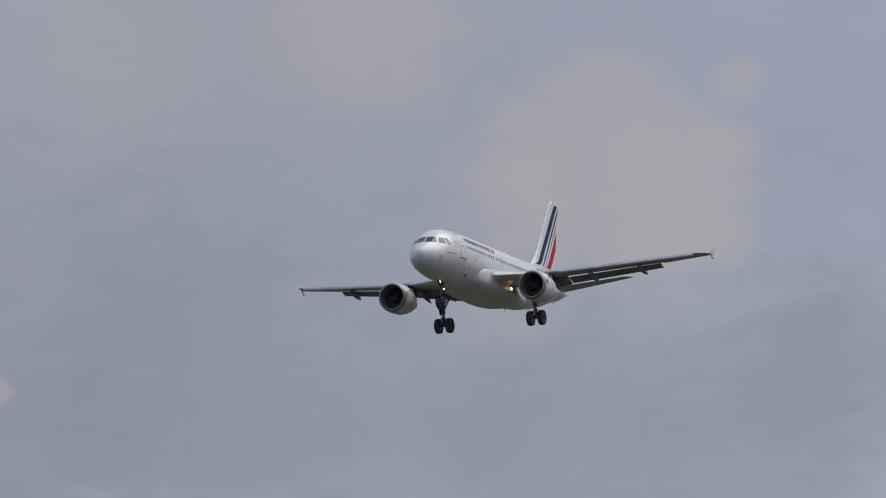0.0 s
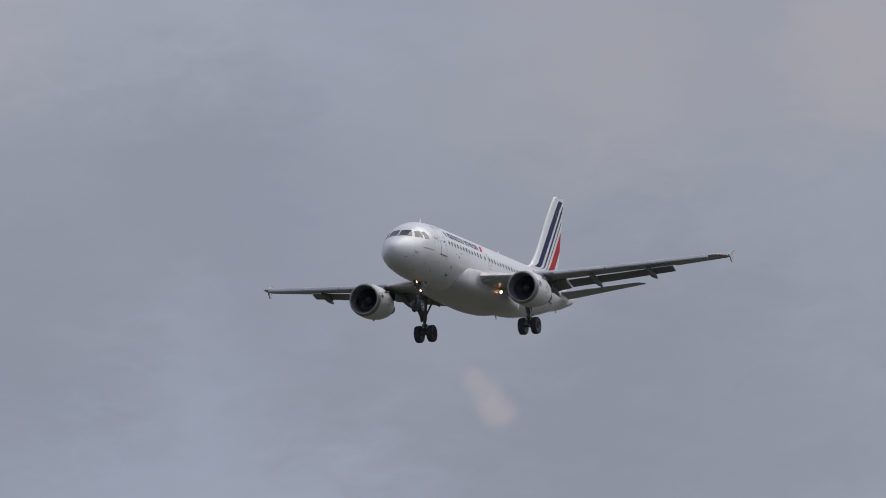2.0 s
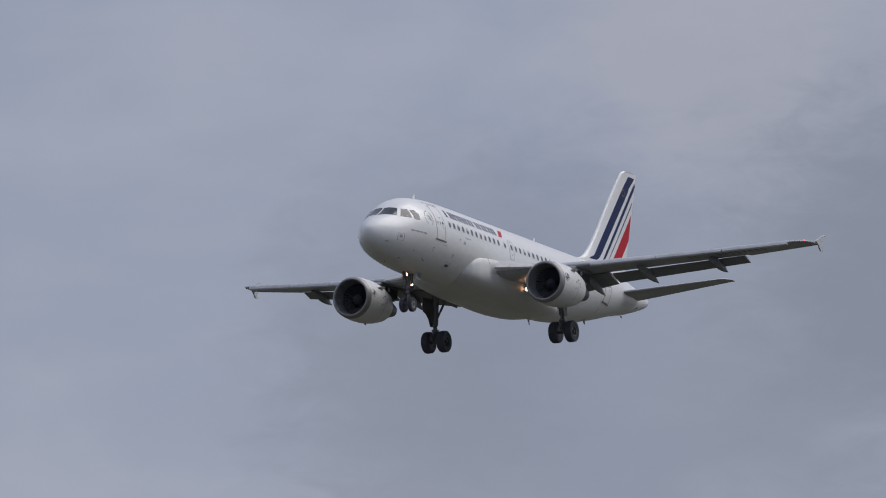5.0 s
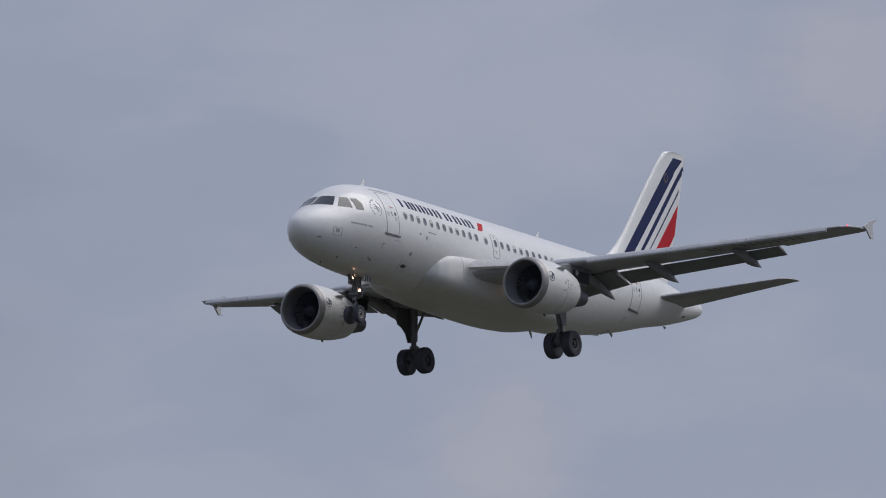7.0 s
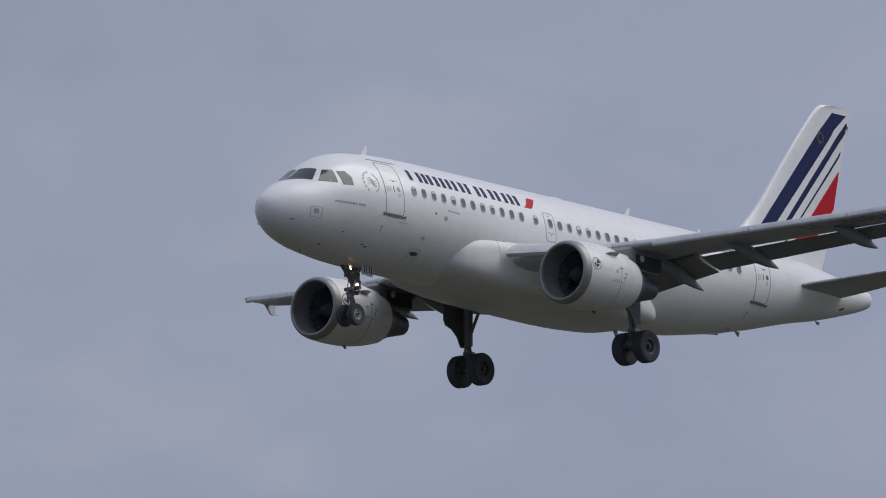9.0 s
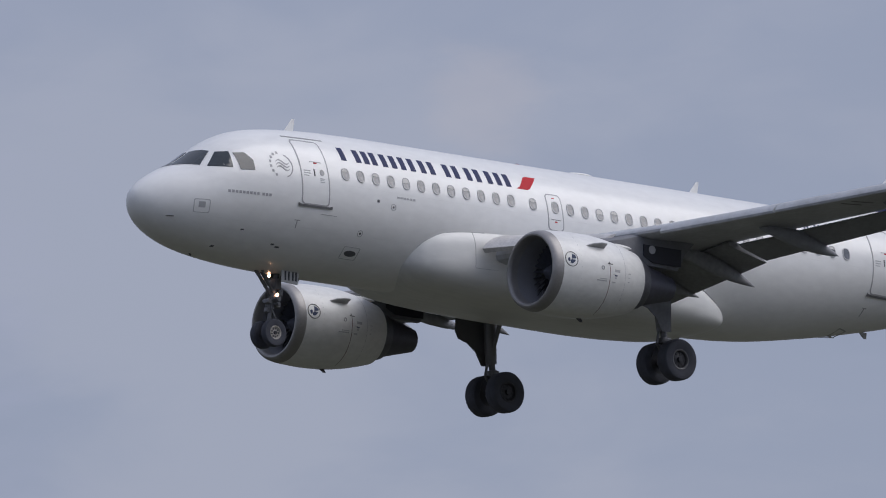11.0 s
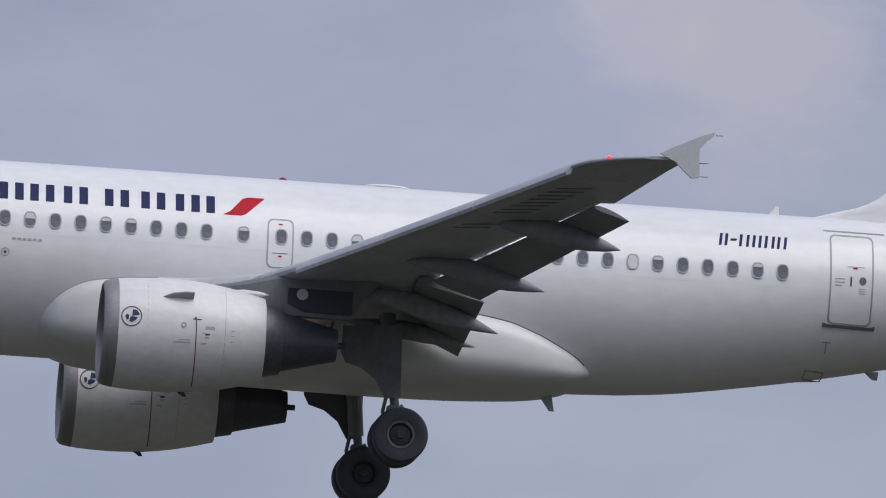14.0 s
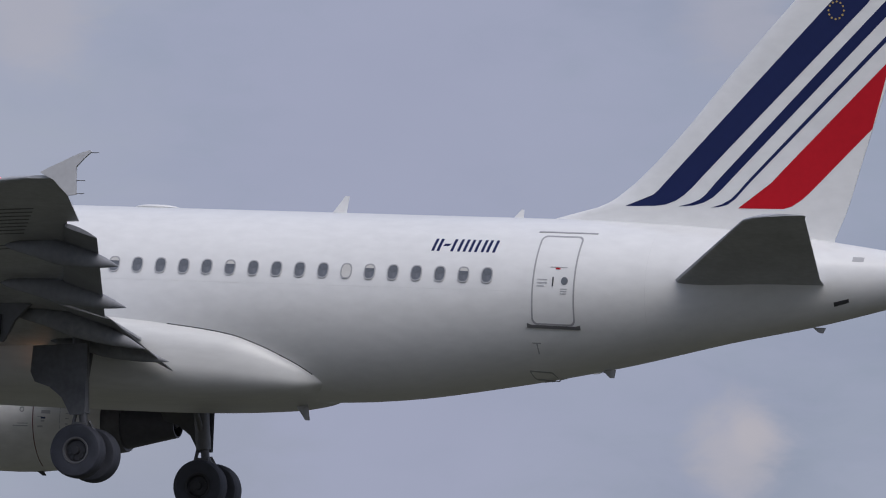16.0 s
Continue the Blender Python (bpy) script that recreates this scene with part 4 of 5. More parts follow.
def cowl_patch(outline, hole, s, y, proud=0.01):
    """Bends a patch of (along, round) metres about the cowl's outboard side."""
    bm = flat(outline, hole)
    inner = bmesh.ops.extrude_face_region(bm, geom=bm.faces[:])
    lower = {g for g in inner["geom"] if isinstance(g, bmesh.types.BMVert)}
    for v in bm.verts:
        v.co = on_cowl(v.co.x, v.co.z / 1.18, s, y, -0.004 if v in lower else proud)
    return bm


for side in (-1, 1):
    y = side * 5.75
    engine = new("engine")
    engine.parent = airliner
    engine.matrix_basis = pose(0.06 if side < 0 else 0.12, 0, 0)
    tagged(engine, "white turbofan engine under the wing")
    bm = bmesh.new()
    lathe(bm, [(x, r * GIRTH) for x, r in ((9.70, 1.161), (9.9, 1.185), (10.25, 1.205), (10.6, 1.215), (11.2, 1.20), (11.6, 1.155), (12.0, 1.09), (12.4, 1.0), (12.78, 0.90), (12.79, 0.875),
               (12.4, 0.87), (11.5, 0.91), (10.6, 0.918), (9.9, 0.925), (9.71, 0.95))], y, ENGINE_Z + 0.0045, 64, closed=True, lean=0.015)
    cowl = part("cowl", bm, COWL_WHITE, engine, "white engine cowl with worn seams")
    bm = bmesh.new()
    lathe(bm, [(x, r * GIRTH) for x, r in ((9.705, 1.164), (9.605, 1.147), (9.54, 1.135), (9.475, 1.11), (9.43, 1.075), (9.405, 1.03), (9.41, 0.99), (9.45, 0.96), (9.52, 0.945), (9.61, 0.938), (9.705, 0.927))], y, ENGINE_Z + 0.0045, 64)
    part("intake_lip", bm, LIP_METAL, engine, "bare metal intake lip")
    bm = bmesh.new()
    lathe(bm, [(x, r * GIRTH) for x, r in ((9.69, 0.9275), (9.9, 0.905), (10.45, 0.895), (10.5, 0.6), (10.5, 0.01))], y, ENGINE_Z + 0.008, 48)
    part("intake_duct", bm, INTAKE, engine, "dark grey intake duct")
    bm = bmesh.new()
    pts = []
    for r, tw, c in ((0.28, 0.35, 0.10), (0.58, 0.75, 0.11), (0.862, 1.05, 0.12)):
        for d in (-1, 1):
            aa = d * c * math.sin(tw) / r * 0.55
            for e in (-0.006, 0.006):
                pts.append(bm.verts.new((d * c * math.cos(tw) + e, r * math.cos(aa), r * math.sin(aa))))
    for k in (0, 4):
        a0, b0, c0, d0 = pts[k:k + 4]
        a1, b1, c1, d1 = pts[k + 4:k + 8]
        for f in ((a0, c0, c1, a1), (b0, b1, d1, d0), (a0, a1, b1, b0), (c0, d0, d1, c1)):
            bm.faces.new(f)
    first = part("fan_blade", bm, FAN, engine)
    first.matrix_basis = Matrix.Translation((10.28, y, ENGINE_Z + 0.015))
    for k in range(1, 30):
        again(first, Matrix.Translation((10.28, y, ENGINE_Z + 0.015)) @ Matrix.Rotation(2 * math.pi * k / 30, 4, "X"), engine)
    bm = bmesh.new()
    lathe(bm, [(9.88, 0.005), (9.93, 0.07), (10.05, 0.16), (10.2, 0.24), (10.36, 0.30)], y, ENGINE_Z + 0.012, 32)
    part("spinner", bm, FAN, engine, "pointed fan spinner, blackened for shade in the intake")
    bm = bmesh.new()
    lathe(bm, [(12.3, 0.8), (12.76, 0.70), (13.1, 0.64), (13.7, 0.49), (14.33, 0.335), (14.33, 0.30), (14.0, 0.29)], y, ENGINE_Z + 0.05, 48, lean=0.0)
    part("core_nozzle", bm, DARK_METAL, engine, "dark heat-stained exhaust nozzle")
    bm = bmesh.new()
    lathe(bm, [(12.4, 0.83), (12.76, 0.765), (13.14, 0.69), (13.17, 0.675), (13.17, 0.60)], y, ENGINE_Z + 0.05, 48, lean=0.0)
    part("core_cowl", bm, CORE_METAL, engine, "stained metal core cowl")
    bm = bmesh.new()
    rod(bm, (12.72, y, ENGINE_Z + 0.70), (13.1, y, ENGINE_Z + 0.66), 0.05, n=10)
    part("cowl_fitting", bm, SILL, engine)
    bm = bmesh.new()
    lathe(bm, [(13.9, 0.2), (14.3, 0.12), (14.34, 0.065), (14.52, 0.06), (14.52, 0.001)], y, ENGINE_Z + 0.05, 24)
    part("exhaust_plug", bm, DARK_METAL, engine, "dark exhaust plug with vent pipe")
    # pylon up to the wing
    bm = bmesh.new()
    rings = []
    for z, x0, x1, w in ((-1.55, 11.9, 14.6, 0.40), (-1.3, 11.5, 14.75, 0.44), (-1.08, 11.25, 14.85, 0.42), (-0.93, 12.1, 15.0, 0.40), (-0.72, 12.95, 15.2, 0.36)):
        ring = []
        for u, h in ((0, 0.02), (0.04, 0.5), (0.15, 0.95), (0.4, 1.0), (0.7, 0.9), (0.9, 0.6), (1, 0.3)):
            ring.append((x0 + (x1 - x0) * u, y + w / 2 * h, z))
        for u, h in ((1, 0.3), (0.9, 0.6), (0.7, 0.9), (0.4, 1.0), (0.15, 0.95), (0.04, 0.5), (0, 0.02)):
            ring.append((x0 + (x1 - x0) * u, y - w / 2 * h, z))
        rings.append(ring)
    pylon = part("pylon", loft(bm, rings), PYLON_GREY, engine, "grey engine pylon")
    part("pylon_fairing", canoe(bmesh.new(), 11.35, 13.50, y, -1.13, -1.19, 0.52, 0.24), COWL_WHITE, engine, "white pointed fairing ahead of the pylon")
    for d in (-1, 1):
        bm = bmesh.new()
        slab(bm, [(13.25, -0.98), (14.6, -0.98), (14.6, -1.46), (13.6, -1.46), (13.25, -1.3)], "y", y + d * 0.17, y + d * 0.225)
        part("pylon_panel", bm, NIGHT, pylon, "dark panel on the pylon")
        bm = bmesh.new()
        rod(bm, (13.55, y + d * 0.2, -1.1), (13.55, y + d * 0.238, -1.1), 0.12, n=18)
        part("pylon_cap", bm, FRAME_GREY, pylon, "round pale cap on the pylon")
    for s in (-1, 1):
        # strake, round emblem, seams and small markings on each flank of the cowl
        bm = bmesh.new()
        base, tip = [], []
        for x, h in ((10.58, 0.0), (10.78, 0.12), (11.05, 0.19), (11.24, 0.19)):
            a = 0.62 if s * y > 0 else 0.54
            base.append(on_cowl(x, a, s, y, -0.02))
            tip.append(on_cowl(x, a, s, y, h))
        ring = [Vector(p) for p in base] + [Vector(p) for p in tip[:0:-1]]
        loft(bm, [[p + Vector((0, 0, 0.012)) for p in ring], [p - Vector((0, 0, 0.012)) for p in ring]])
        # strake coloured grey to stand for its shadow side
        part("strake", bm, FRAME_GREY, engine)
        c = [(9.96 + 0.215 * math.cos(radians(12 * k)), 0.235 + 0.225 * math.sin(radians(12 * k))) for k in range(30)]
        i = [(9.96 + 0.195 * math.cos(radians(12 * k)), 0.235 + 0.205 * math.sin(radians(12 * k))) for k in range(30)]
        part("emblem_ring", cowl_patch(c, i, s, y), SILL, engine)
        for outline in ([(9.97, 0.24), (9.98, 0.385), (10.06, 0.37), (10.115, 0.30), (10.12, 0.26)],
                        [(9.83, 0.24), (9.87, 0.275), (9.905, 0.25), (9.90, 0.16), (9.86, 0.15)],
                        [(9.93, 0.20), (9.96, 0.225), (10.09, 0.21), (10.05, 0.15), (9.97, 0.10), (9.91, 0.12)]):
            part("emblem_shape", cowl_patch(outline, None, s, y), EMBLEM_BLUE, engine)
        for x in (10.30, 11.92):
            seam = [(x - 0.006, v) for v in np.linspace(-1.3, 1.2, 16)] + [(x + 0.006, v) for v in np.linspace(1.2, -1.3, 16)]
            bm = bmesh.new()
            va = [bm.verts.new((p[0], 0, p[1])) for p in seam]
            for j in range(15):
                bm.faces.new((va[j], va[j + 1], va[30 - j], va[31 - j]))
            for v in bm.verts:
                v.co = on_cowl(v.co.x, v.co.z / 1.18, s, y, 0.004)
            part("cowl_seam", bm, FRAME_GREY, engine)
        bm = bmesh.new()
        lo_hi = np.linspace(-1.45, 0.22, 14)
        va = [bm.verts.new((11.30 - 0.02 * v, 0, v)) for v in lo_hi]
        vb = [bm.verts.new((11.322 - 0.02 * v, 0, v)) for v in lo_hi]
        for j in range(13):
            bm.faces.new((va[j], va[j + 1], vb[j + 1], vb[j]))
        for v in bm.verts:
            v.co = on_cowl(v.co.x, v.co.z / 1.18, s, y, 0.008)
        part("warning_line", bm, WARN_LINE, engine, "thin dark red warning line")
        part("cowl_marking", cowl_patch(box_outline(11.24, 11.42, 0.225, 0.25), None, s, y), SILL, engine)
        part("cowl_marking", cowl_patch(box_outline(11.275, 11.305, 0.25, 0.29), None, s, y), SILL, engine)
        part("cowl_marking", cowl_patch(box_outline(11.50, 11.60, -0.10, -0.06), None, s, y), EMBLEM_BLUE, engine)
        c = [(11.05 + 0.055 * math.cos(radians(24 * k)), 0.10 + 0.06 * math.sin(radians(24 * k))) for k in range(15)]
        i = [(11.05 + 0.035 * math.cos(radians(24 * k)), 0.10 + 0.04 * math.sin(radians(24 * k))) for k in range(15)]
        part("cowl_marking", cowl_patch(c, i, s, y), LINE, engine)
        for x0, x1, z0, z1 in ((11.5, 11.7, 0.02, 0.10), (11.5, 11.58, -0.17, -0.13), (11.42, 11.52, -0.06, -0.045), (11.42, 11.54, -0.30, -0.26), (10.85, 11.2, -0.28, -0.25), (10.95, 11.2, -0.22, -0.20),
                               (12.05, 12.13, 0.03, 0.05), (12.05, 12.12, -0.1, -0.08), (12.04, 12.1, -0.24, -0.21)):
            part("cowl_marking", cowl_patch(box_outline(x0, x1, z0, z1), None, s, y), FRAME_GREY, engine)
    bm = bmesh.new()
    slab(bm, [(11.05, ENGINE_Z - 1.13), (11.22, ENGINE_Z - 1.13), (11.28, ENGINE_Z - 1.23), (11.2, ENGINE_Z - 1.23)], "y", y - 0.02, y + 0.02)
    part("drain_mast", bm, SILL, engine)

# ---- tail ----
fin_lead = curve_through([1.4, 2.07, 2.34, 2.57, 3.58, 5.40, 6.95, 7.80, 7.97, 8.03], [24.0, 24.95, 25.89, 26.33, 27.36, 28.80, 30.06, 30.85, 31.1, 31.5])
fin_trail = curve_through([1.4, 1.76, 2.39, 3.4, 4.25, 5.31, 8.03], [31.2, 31.27, 31.5, 31.76, 31.98, 32.26, 32.90])
fin_half = curve_through([1.4, 2.6, 5, 7.7, 8.03], [0.30, 0.27, 0.19, 0.10, 0.05])


def fin_side(x, z):
    a, b = fin_lead(z), fin_trail(z)
    core = max(a, b - 5.6)  # the fillet ahead of the fin stays thin
    u = (x - a) / (b - a)
    if u <= 0 or u >= 1:
        return 0.0
    body = max(0.0, min(1, (x - core) / (b - core)))
    h = fin_half(z) * (2.6 * math.sqrt(body) - 2.0 * body - 0.6 * body**2) / 0.95 if body > 0 else 0.0
    return max(h, 0.10 * math.sqrt(min(u * 8, 1)) * (1 - u)) + 0.012


def fin_normal(x, z):
    return Vector((0, 1, 0))


bm = bmesh.new()
rings = []
us = [(1 - math.cos(math.pi * k / 22)) / 2 for k in range(23)]
for z in (1.4, 1.8, 2.07, 2.2, 2.34, 2.45, 2.57, 2.9, 3.3, 3.58, 4.2, 4.8, 5.40, 6.2, 6.95, 7.4, 7.7, 7.85, 7.97, 8.03):
    a, b = fin_lead(z), fin_trail(z)
    pts = [(a + (b - a) * min(max(u, 0.0005), 0.9995)) for u in us]
    rings.append([(x, -fin_side(x, z), z) for x in pts] + [(x, fin_side(x, z), z) for x in pts[::-1]])
loft(bm, rings)
fin = part("tail_fin", bm, WHITE, airliner, "white tail fin with navy and red stripes", smooth=50)
STRIPES = [
    (NAVY, "broad navy stripe", [(26.57, 2.37), (27.25, 2.39), (27.48, 2.42), (27.71, 2.51), (27.9, 2.64), (28.08, 2.82), (28.24, 3.01), (31.7, 6.89), (31.84, 7.11), (32.62, 7.78), (31.74, 7.76), (30.9, 6.92), (27.45, 2.91), (27.31, 2.74), (27.19, 2.63), (27.04, 2.52), (26.85, 2.43)]),
    (NAVY, "narrow navy stripe", [(27.79, 2.39), (28.12, 2.42), (28.35, 2.49), (28.54, 2.6), (28.71, 2.76), (28.91, 2.99), (32.16, 6.66), (32.8, 7.32), (32.66, 7.53), (32.09, 6.95), (30.46, 5.09), (28.61, 2.95), (28.46, 2.76), (28.37, 2.65), (28.25, 2.55), (28.05, 2.46)]),
    (NAVY, "thin navy stripe", [(28.53, 2.39), (28.72, 2.41), (28.88, 2.46), (29.04, 2.58), (29.19, 2.76), (29.34, 2.94), (32.2, 6.12), (32.31, 6.29), (32.32, 6.42), (32.19, 6.25), (30.63, 4.49), (29.25, 2.93), (29.11, 2.75), (28.95, 2.58), (28.75, 2.46)]),
    (RED, "broad red stripe", [(29.12, 2.39), (30.11, 2.41), (30.3, 2.47), (30.49, 2.6), (30.65, 2.75), (30.87, 2.99), (31.96, 4.2), (32.21, 5.39), (32.24, 5.63), (32.23, 5.66), (30.18, 3.37), (29.81, 2.95), (29.64, 2.74), (29.48, 2.57), (29.32, 2.46)]),
]
for s in (-1, 1):
    for material, label, outline in STRIPES:
        part("stripe", wrap(flat(outline), s, 0.006, 0.006, fin_side, fin_normal, 0.25, 0.25), material, fin, label)
    for k in range(12):
        a = 2 * math.pi * k / 12
        cx, cz = 31.02 + 0.17 * math.cos(a), 6.72 + 0.19 * math.sin(a)
        part("star", wrap(flat([(cx + 0.024 * math.cos(b), cz + 0.024 * math.sin(b)) for b in (2 * math.pi * j / 8 for j in range(8))]), s, 0.018, 0.006, fin_side, fin_normal), GOLD, fin)
for s in (-1, 1):
    rows = [(0.3, 27.5, 31.3, 0.63, 0.08, 0.0), (1.3, 28.12, 31.42, 0.725, 0.08, 0.0), (5.9, 31.1, 32.48, 1.46, 0.08, 0.0), (6.12, 31.38, 32.56, 1.49, 0.08, 0.0), (6.22, 31.75, 32.55, 1.50, 0.05, 0.0)]
    bm = swept_body(bmesh.new(), s, rows)
    for v in bm.verts:
        v.co.z += (v.co.x - 30.2) * math.tan(radians(2.6))  # leading edge down, sheared by an angle that fits the camera's view
    part("tailplane", bm, WING_GREY, airliner, "grey swept horizontal tailplane")

# ---- landing gear ----
def wheel(parent, x, y, z, r, w, out, disc_material=RIM_DARK, rim_material=RIM):
    """A wheel about an axle along y; out: the side on which its rim shows."""
    n = 40
    prof = [(0.50, -0.38), (0.78, -0.5), (0.93, -0.47), (0.985, -0.36), (1.0, -0.2), (0.994, -0.17), (1.0, -0.14), (1.0, 0.0), (1.0, 0.14), (0.994, 0.17), (1.0, 0.2), (0.985, 0.36), (0.93, 0.47), (0.78, 0.5), (0.50, 0.38)]
    wh = new("wheel")
    wh.parent = parent
    bm = bmesh.new()
    rings = [[(x + r * q * math.cos(2 * math.pi * k / n), y + w * d, z + r * q * math.sin(2 * math.pi * k / n)) for k in range(n)] for q, d in prof]
    loft(bm, rings, False, False)
    part("tyre", bm, TYRE, wh, "black worn tyre")
    bm = bmesh.new()
    rings = [[(x + r * q * math.cos(2 * math.pi * k / n), y + out * w * d, z + r * q * math.sin(2 * math.pi * k / n)) for k in range(n)]
             for q, d in ((0.51, 0.37), (0.485, 0.41), (0.43, 0.39), (0.41, 0.28))]
    loft(bm, rings, False, False)
    part("rim", bm, rim_material, wh, "metal wheel rim")
    bm = bmesh.new()
    rings = [[(x + r * q * math.cos(2 * math.pi * k / n), y + out * w * d, z + r * q * math.sin(2 * math.pi * k / n)) for k in range(n)]
             for q, d in ((0.42, 0.29), (0.36, 0.2), (0.2, 0.26))]
    loft(bm, rings, False, True)
    part("wheel_disc", bm, disc_material, wh, "wheel disc inside the rim")
    bm = bmesh.new()
    for k in range(9):
        a = 2 * math.pi * k / 9
        cx, cz = x + r * 0.29 * math.cos(a), z + r * 0.29 * math.sin(a)
        rod(bm, (cx, y + out * w * 0.2, cz), (cx, y + out * w * 0.265, cz), r * 0.07, n=10)
    part("rim_hole", bm, RIM_DARK, wh)
    bm = bmesh.new()
    rod(bm, (x, y + out * w * 0.1, z), (x, y + out * w * 0.42, z), r * 0.17, r * 0.13, n=16)
    part("axle_cap", bm, RIM_DARK, wh)
    bm = bmesh.new()
    rings = [[(x + r * q * math.cos(2 * math.pi * k / n), y - out * w * 0.38, z + r * q * math.sin(2 * math.pi * k / n)) for k in range(n)] for q in (0.62, 0.05)]
    loft(bm, rings, False, True)
    part("brake_disc", bm, RIM_DARK, wh)
    return wh


for s in (-1, 1):
    gear = new("main_gear")
    gear.parent = airliner
    tagged(gear, "main landing gear leg with two wheels")
    x, y, z = 15.97, s * 3.8, -3.70
    bm = bmesh.new()
    rod(bm, (15.62, y - s * 0.12, -1.1), (15.82, y, -2.85), 0.185, 0.165, 18)
    part("strut", bm, STRUT, gear, "grey steel gear leg")
    bm = bmesh.new()
    rod(bm, (15.82, y, -2.7), (x, y, z + 0.1), 0.095, n=16)
    part("piston", bm, RIM, gear, "bright piston")
    part("axle", rod(bmesh.new(), (x, y - 0.55, z), (x, y + 0.55, z), 0.10), STRUT, gear)
    part("side_brace", rod(bmesh.new(), (15.66, s * 3.1, -1.5), (15.80, y - s * 0.05, -2.6), 0.06), STRUT, gear)
    part("drag_link", rod(bmesh.new(), (15.72, y, -2.65), (15.62, y, -3.2), 0.04), STRUT, gear)
    part("drag_link", rod(bmesh.new(), (15.62, y, -3.2), (15.85, y, -3.55), 0.04), STRUT, gear)
    for dx, dy in ((-0.14, -1), (-0.14, 1), (0.16, -1), (0.16, 1)):
        bm = bmesh.new()
        way = [(15.86 + dx * math.sin(u * 1.4) * 1.5, y + dy * (0.06 + 0.20 * u), -3.10 - 0.10 * u - 0.36 * u * u) for u in np.linspace(0, 1, 7)]
        for p, q in zip(way, way[1:]):
            rod(bm, p, q, 0.016, n=6)
        part("brake_hose", bm, SILL, gear)
    part("torque_arm", rod(bmesh.new(), (16.0, y, -3.0), (16.2, y, -3.3), 0.03, n=8), STRUT, gear)
    part("torque_arm", rod(bmesh.new(), (16.2, y, -3.3), (16.02, y, -3.58), 0.03, n=8), STRUT, gear)
    bm = bmesh.new()
    bmesh.ops.create_cube(bm, size=1, matrix=Matrix.Translation((15.86, y, -3.12)) @ Matrix.Diagonal((0.30, 0.34, 0.16, 1)))
    part("collar", bevel(bm, 0.03), STRUT, gear)
    bm = bmesh.new()
    slab(bm, [(14.70, -1.45), (15.90, -1.35), (15.94, -2.86), (15.64, -2.88), (15.42, -2.52), (15.12, -2.30), (14.78, -2.20), (14.68, -2.0)], "y", y + s * 0.17, y + s * 0.19)
    door = part("gear_door", bm, SHADE_GREY, gear, "flat gear door, inner face darkened for shade")
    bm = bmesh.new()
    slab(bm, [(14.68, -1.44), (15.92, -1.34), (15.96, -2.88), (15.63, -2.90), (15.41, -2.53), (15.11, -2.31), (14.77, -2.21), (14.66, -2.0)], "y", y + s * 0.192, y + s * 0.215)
    part("door_skin", bm, DOOR_SKIN, door, "grey outer skin of the gear door, darkened for shade")
    for d in (-1, 1):
        # inboard rims use the dark hub colour, painting in the shade there
        wheel(gear, x, y + d * 0.46, z, 0.585, 0.43, d, RIM_DARK, RIM if d == s else RIM_DARK)

gear = new("nose_gear")
gear.parent = airliner
tagged(gear, "nose landing gear with two small wheels and lights")
part("strut", rod(bmesh.new(), (5.16, 0, -1.8), (4.94, 0, -3.05), 0.10, 0.095, 18), STRUT, gear, "grey steel nose gear leg")
part("piston", rod(bmesh.new(), (4.94, 0, -3.0), (4.88, 0, -3.74), 0.06), RIM, gear, "bright piston")
part("axle", rod(bmesh.new(), (4.86, -0.3, -3.75), (4.86, 0.3, -3.75), 0.06), STRUT, gear)
part("drag_brace", rod(bmesh.new(), (4.35, 0.0, -1.95), (4.98, 0, -2.72), 0.05), STRUT, gear)
for dy in (-0.16, 0.16):
    part("drag_brace", rod(bmesh.new(), (4.45, dy, -1.95), (4.98, dy * 0.4, -2.6), 0.035), STRUT, gear)
part("steering_cylinder", rod(bmesh.new(), (4.98, -0.34, -2.80), (4.98, 0.34, -2.80), 0.07), RIM, gear)
part("steering_cylinder", rod(bmesh.new(), (5.02, -0.30, -2.93), (5.02, 0.30, -2.93), 0.05), STRUT, gear)
part("torque_link", rod(bmesh.new(), (4.92, 0, -3.0), (5.12, 0, -3.3), 0.035), STRUT, gear)
part("torque_link", rod(bmesh.new(), (5.12, 0, -3.3), (4.9, 0, -3.6), 0.035), STRUT, gear)
part("retraction_jack", rod(bmesh.new(), (4.62, 0.12, -1.95), (5.02, 0.10, -2.45), 0.045, 0.03), RIM, gear)
part("uplock_arm", rod(bmesh.new(), (5.30, -0.12, -1.95), (5.06, -0.06, -2.52), 0.03), SILL, gear)
for dy in (-0.09, 0.09):
    part("hydraulic_hose", rod(bmesh.new(), (4.86, dy, -2.45), (4.84, dy * 1.5, -2.95), 0.016, n=8), SILL, gear)
    part("hydraulic_hose", rod(bmesh.new(), (4.84, dy * 1.5, -2.95), (4.93, dy, -3.5), 0.014, n=8), SILL, gear)
for x0, y0, z0, sx, sy, sz in ((4.80, -0.05, -2.87, 0.13, 0.24, 0.12), (5.20, -0.06, -2.60, 0.14, 0.16, 0.24), (4.82, 0.0, -3.10, 0.12, 0.15, 0.14), (5.14, -0.04, -2.95, 0.16, 0.14, 0.09)):
    bm = bmesh.new()
    bmesh.ops.create_cube(bm, size=1, matrix=Matrix.Translation((x0, y0, z0)) @ Matrix.Rotation(0.17, 4, "Y") @ Matrix.Diagonal((sx, sy, sz, 1)))
    part("actuator_block", bevel(bm, 0.02, 1), STRUT, gear)
bm = bmesh.new()
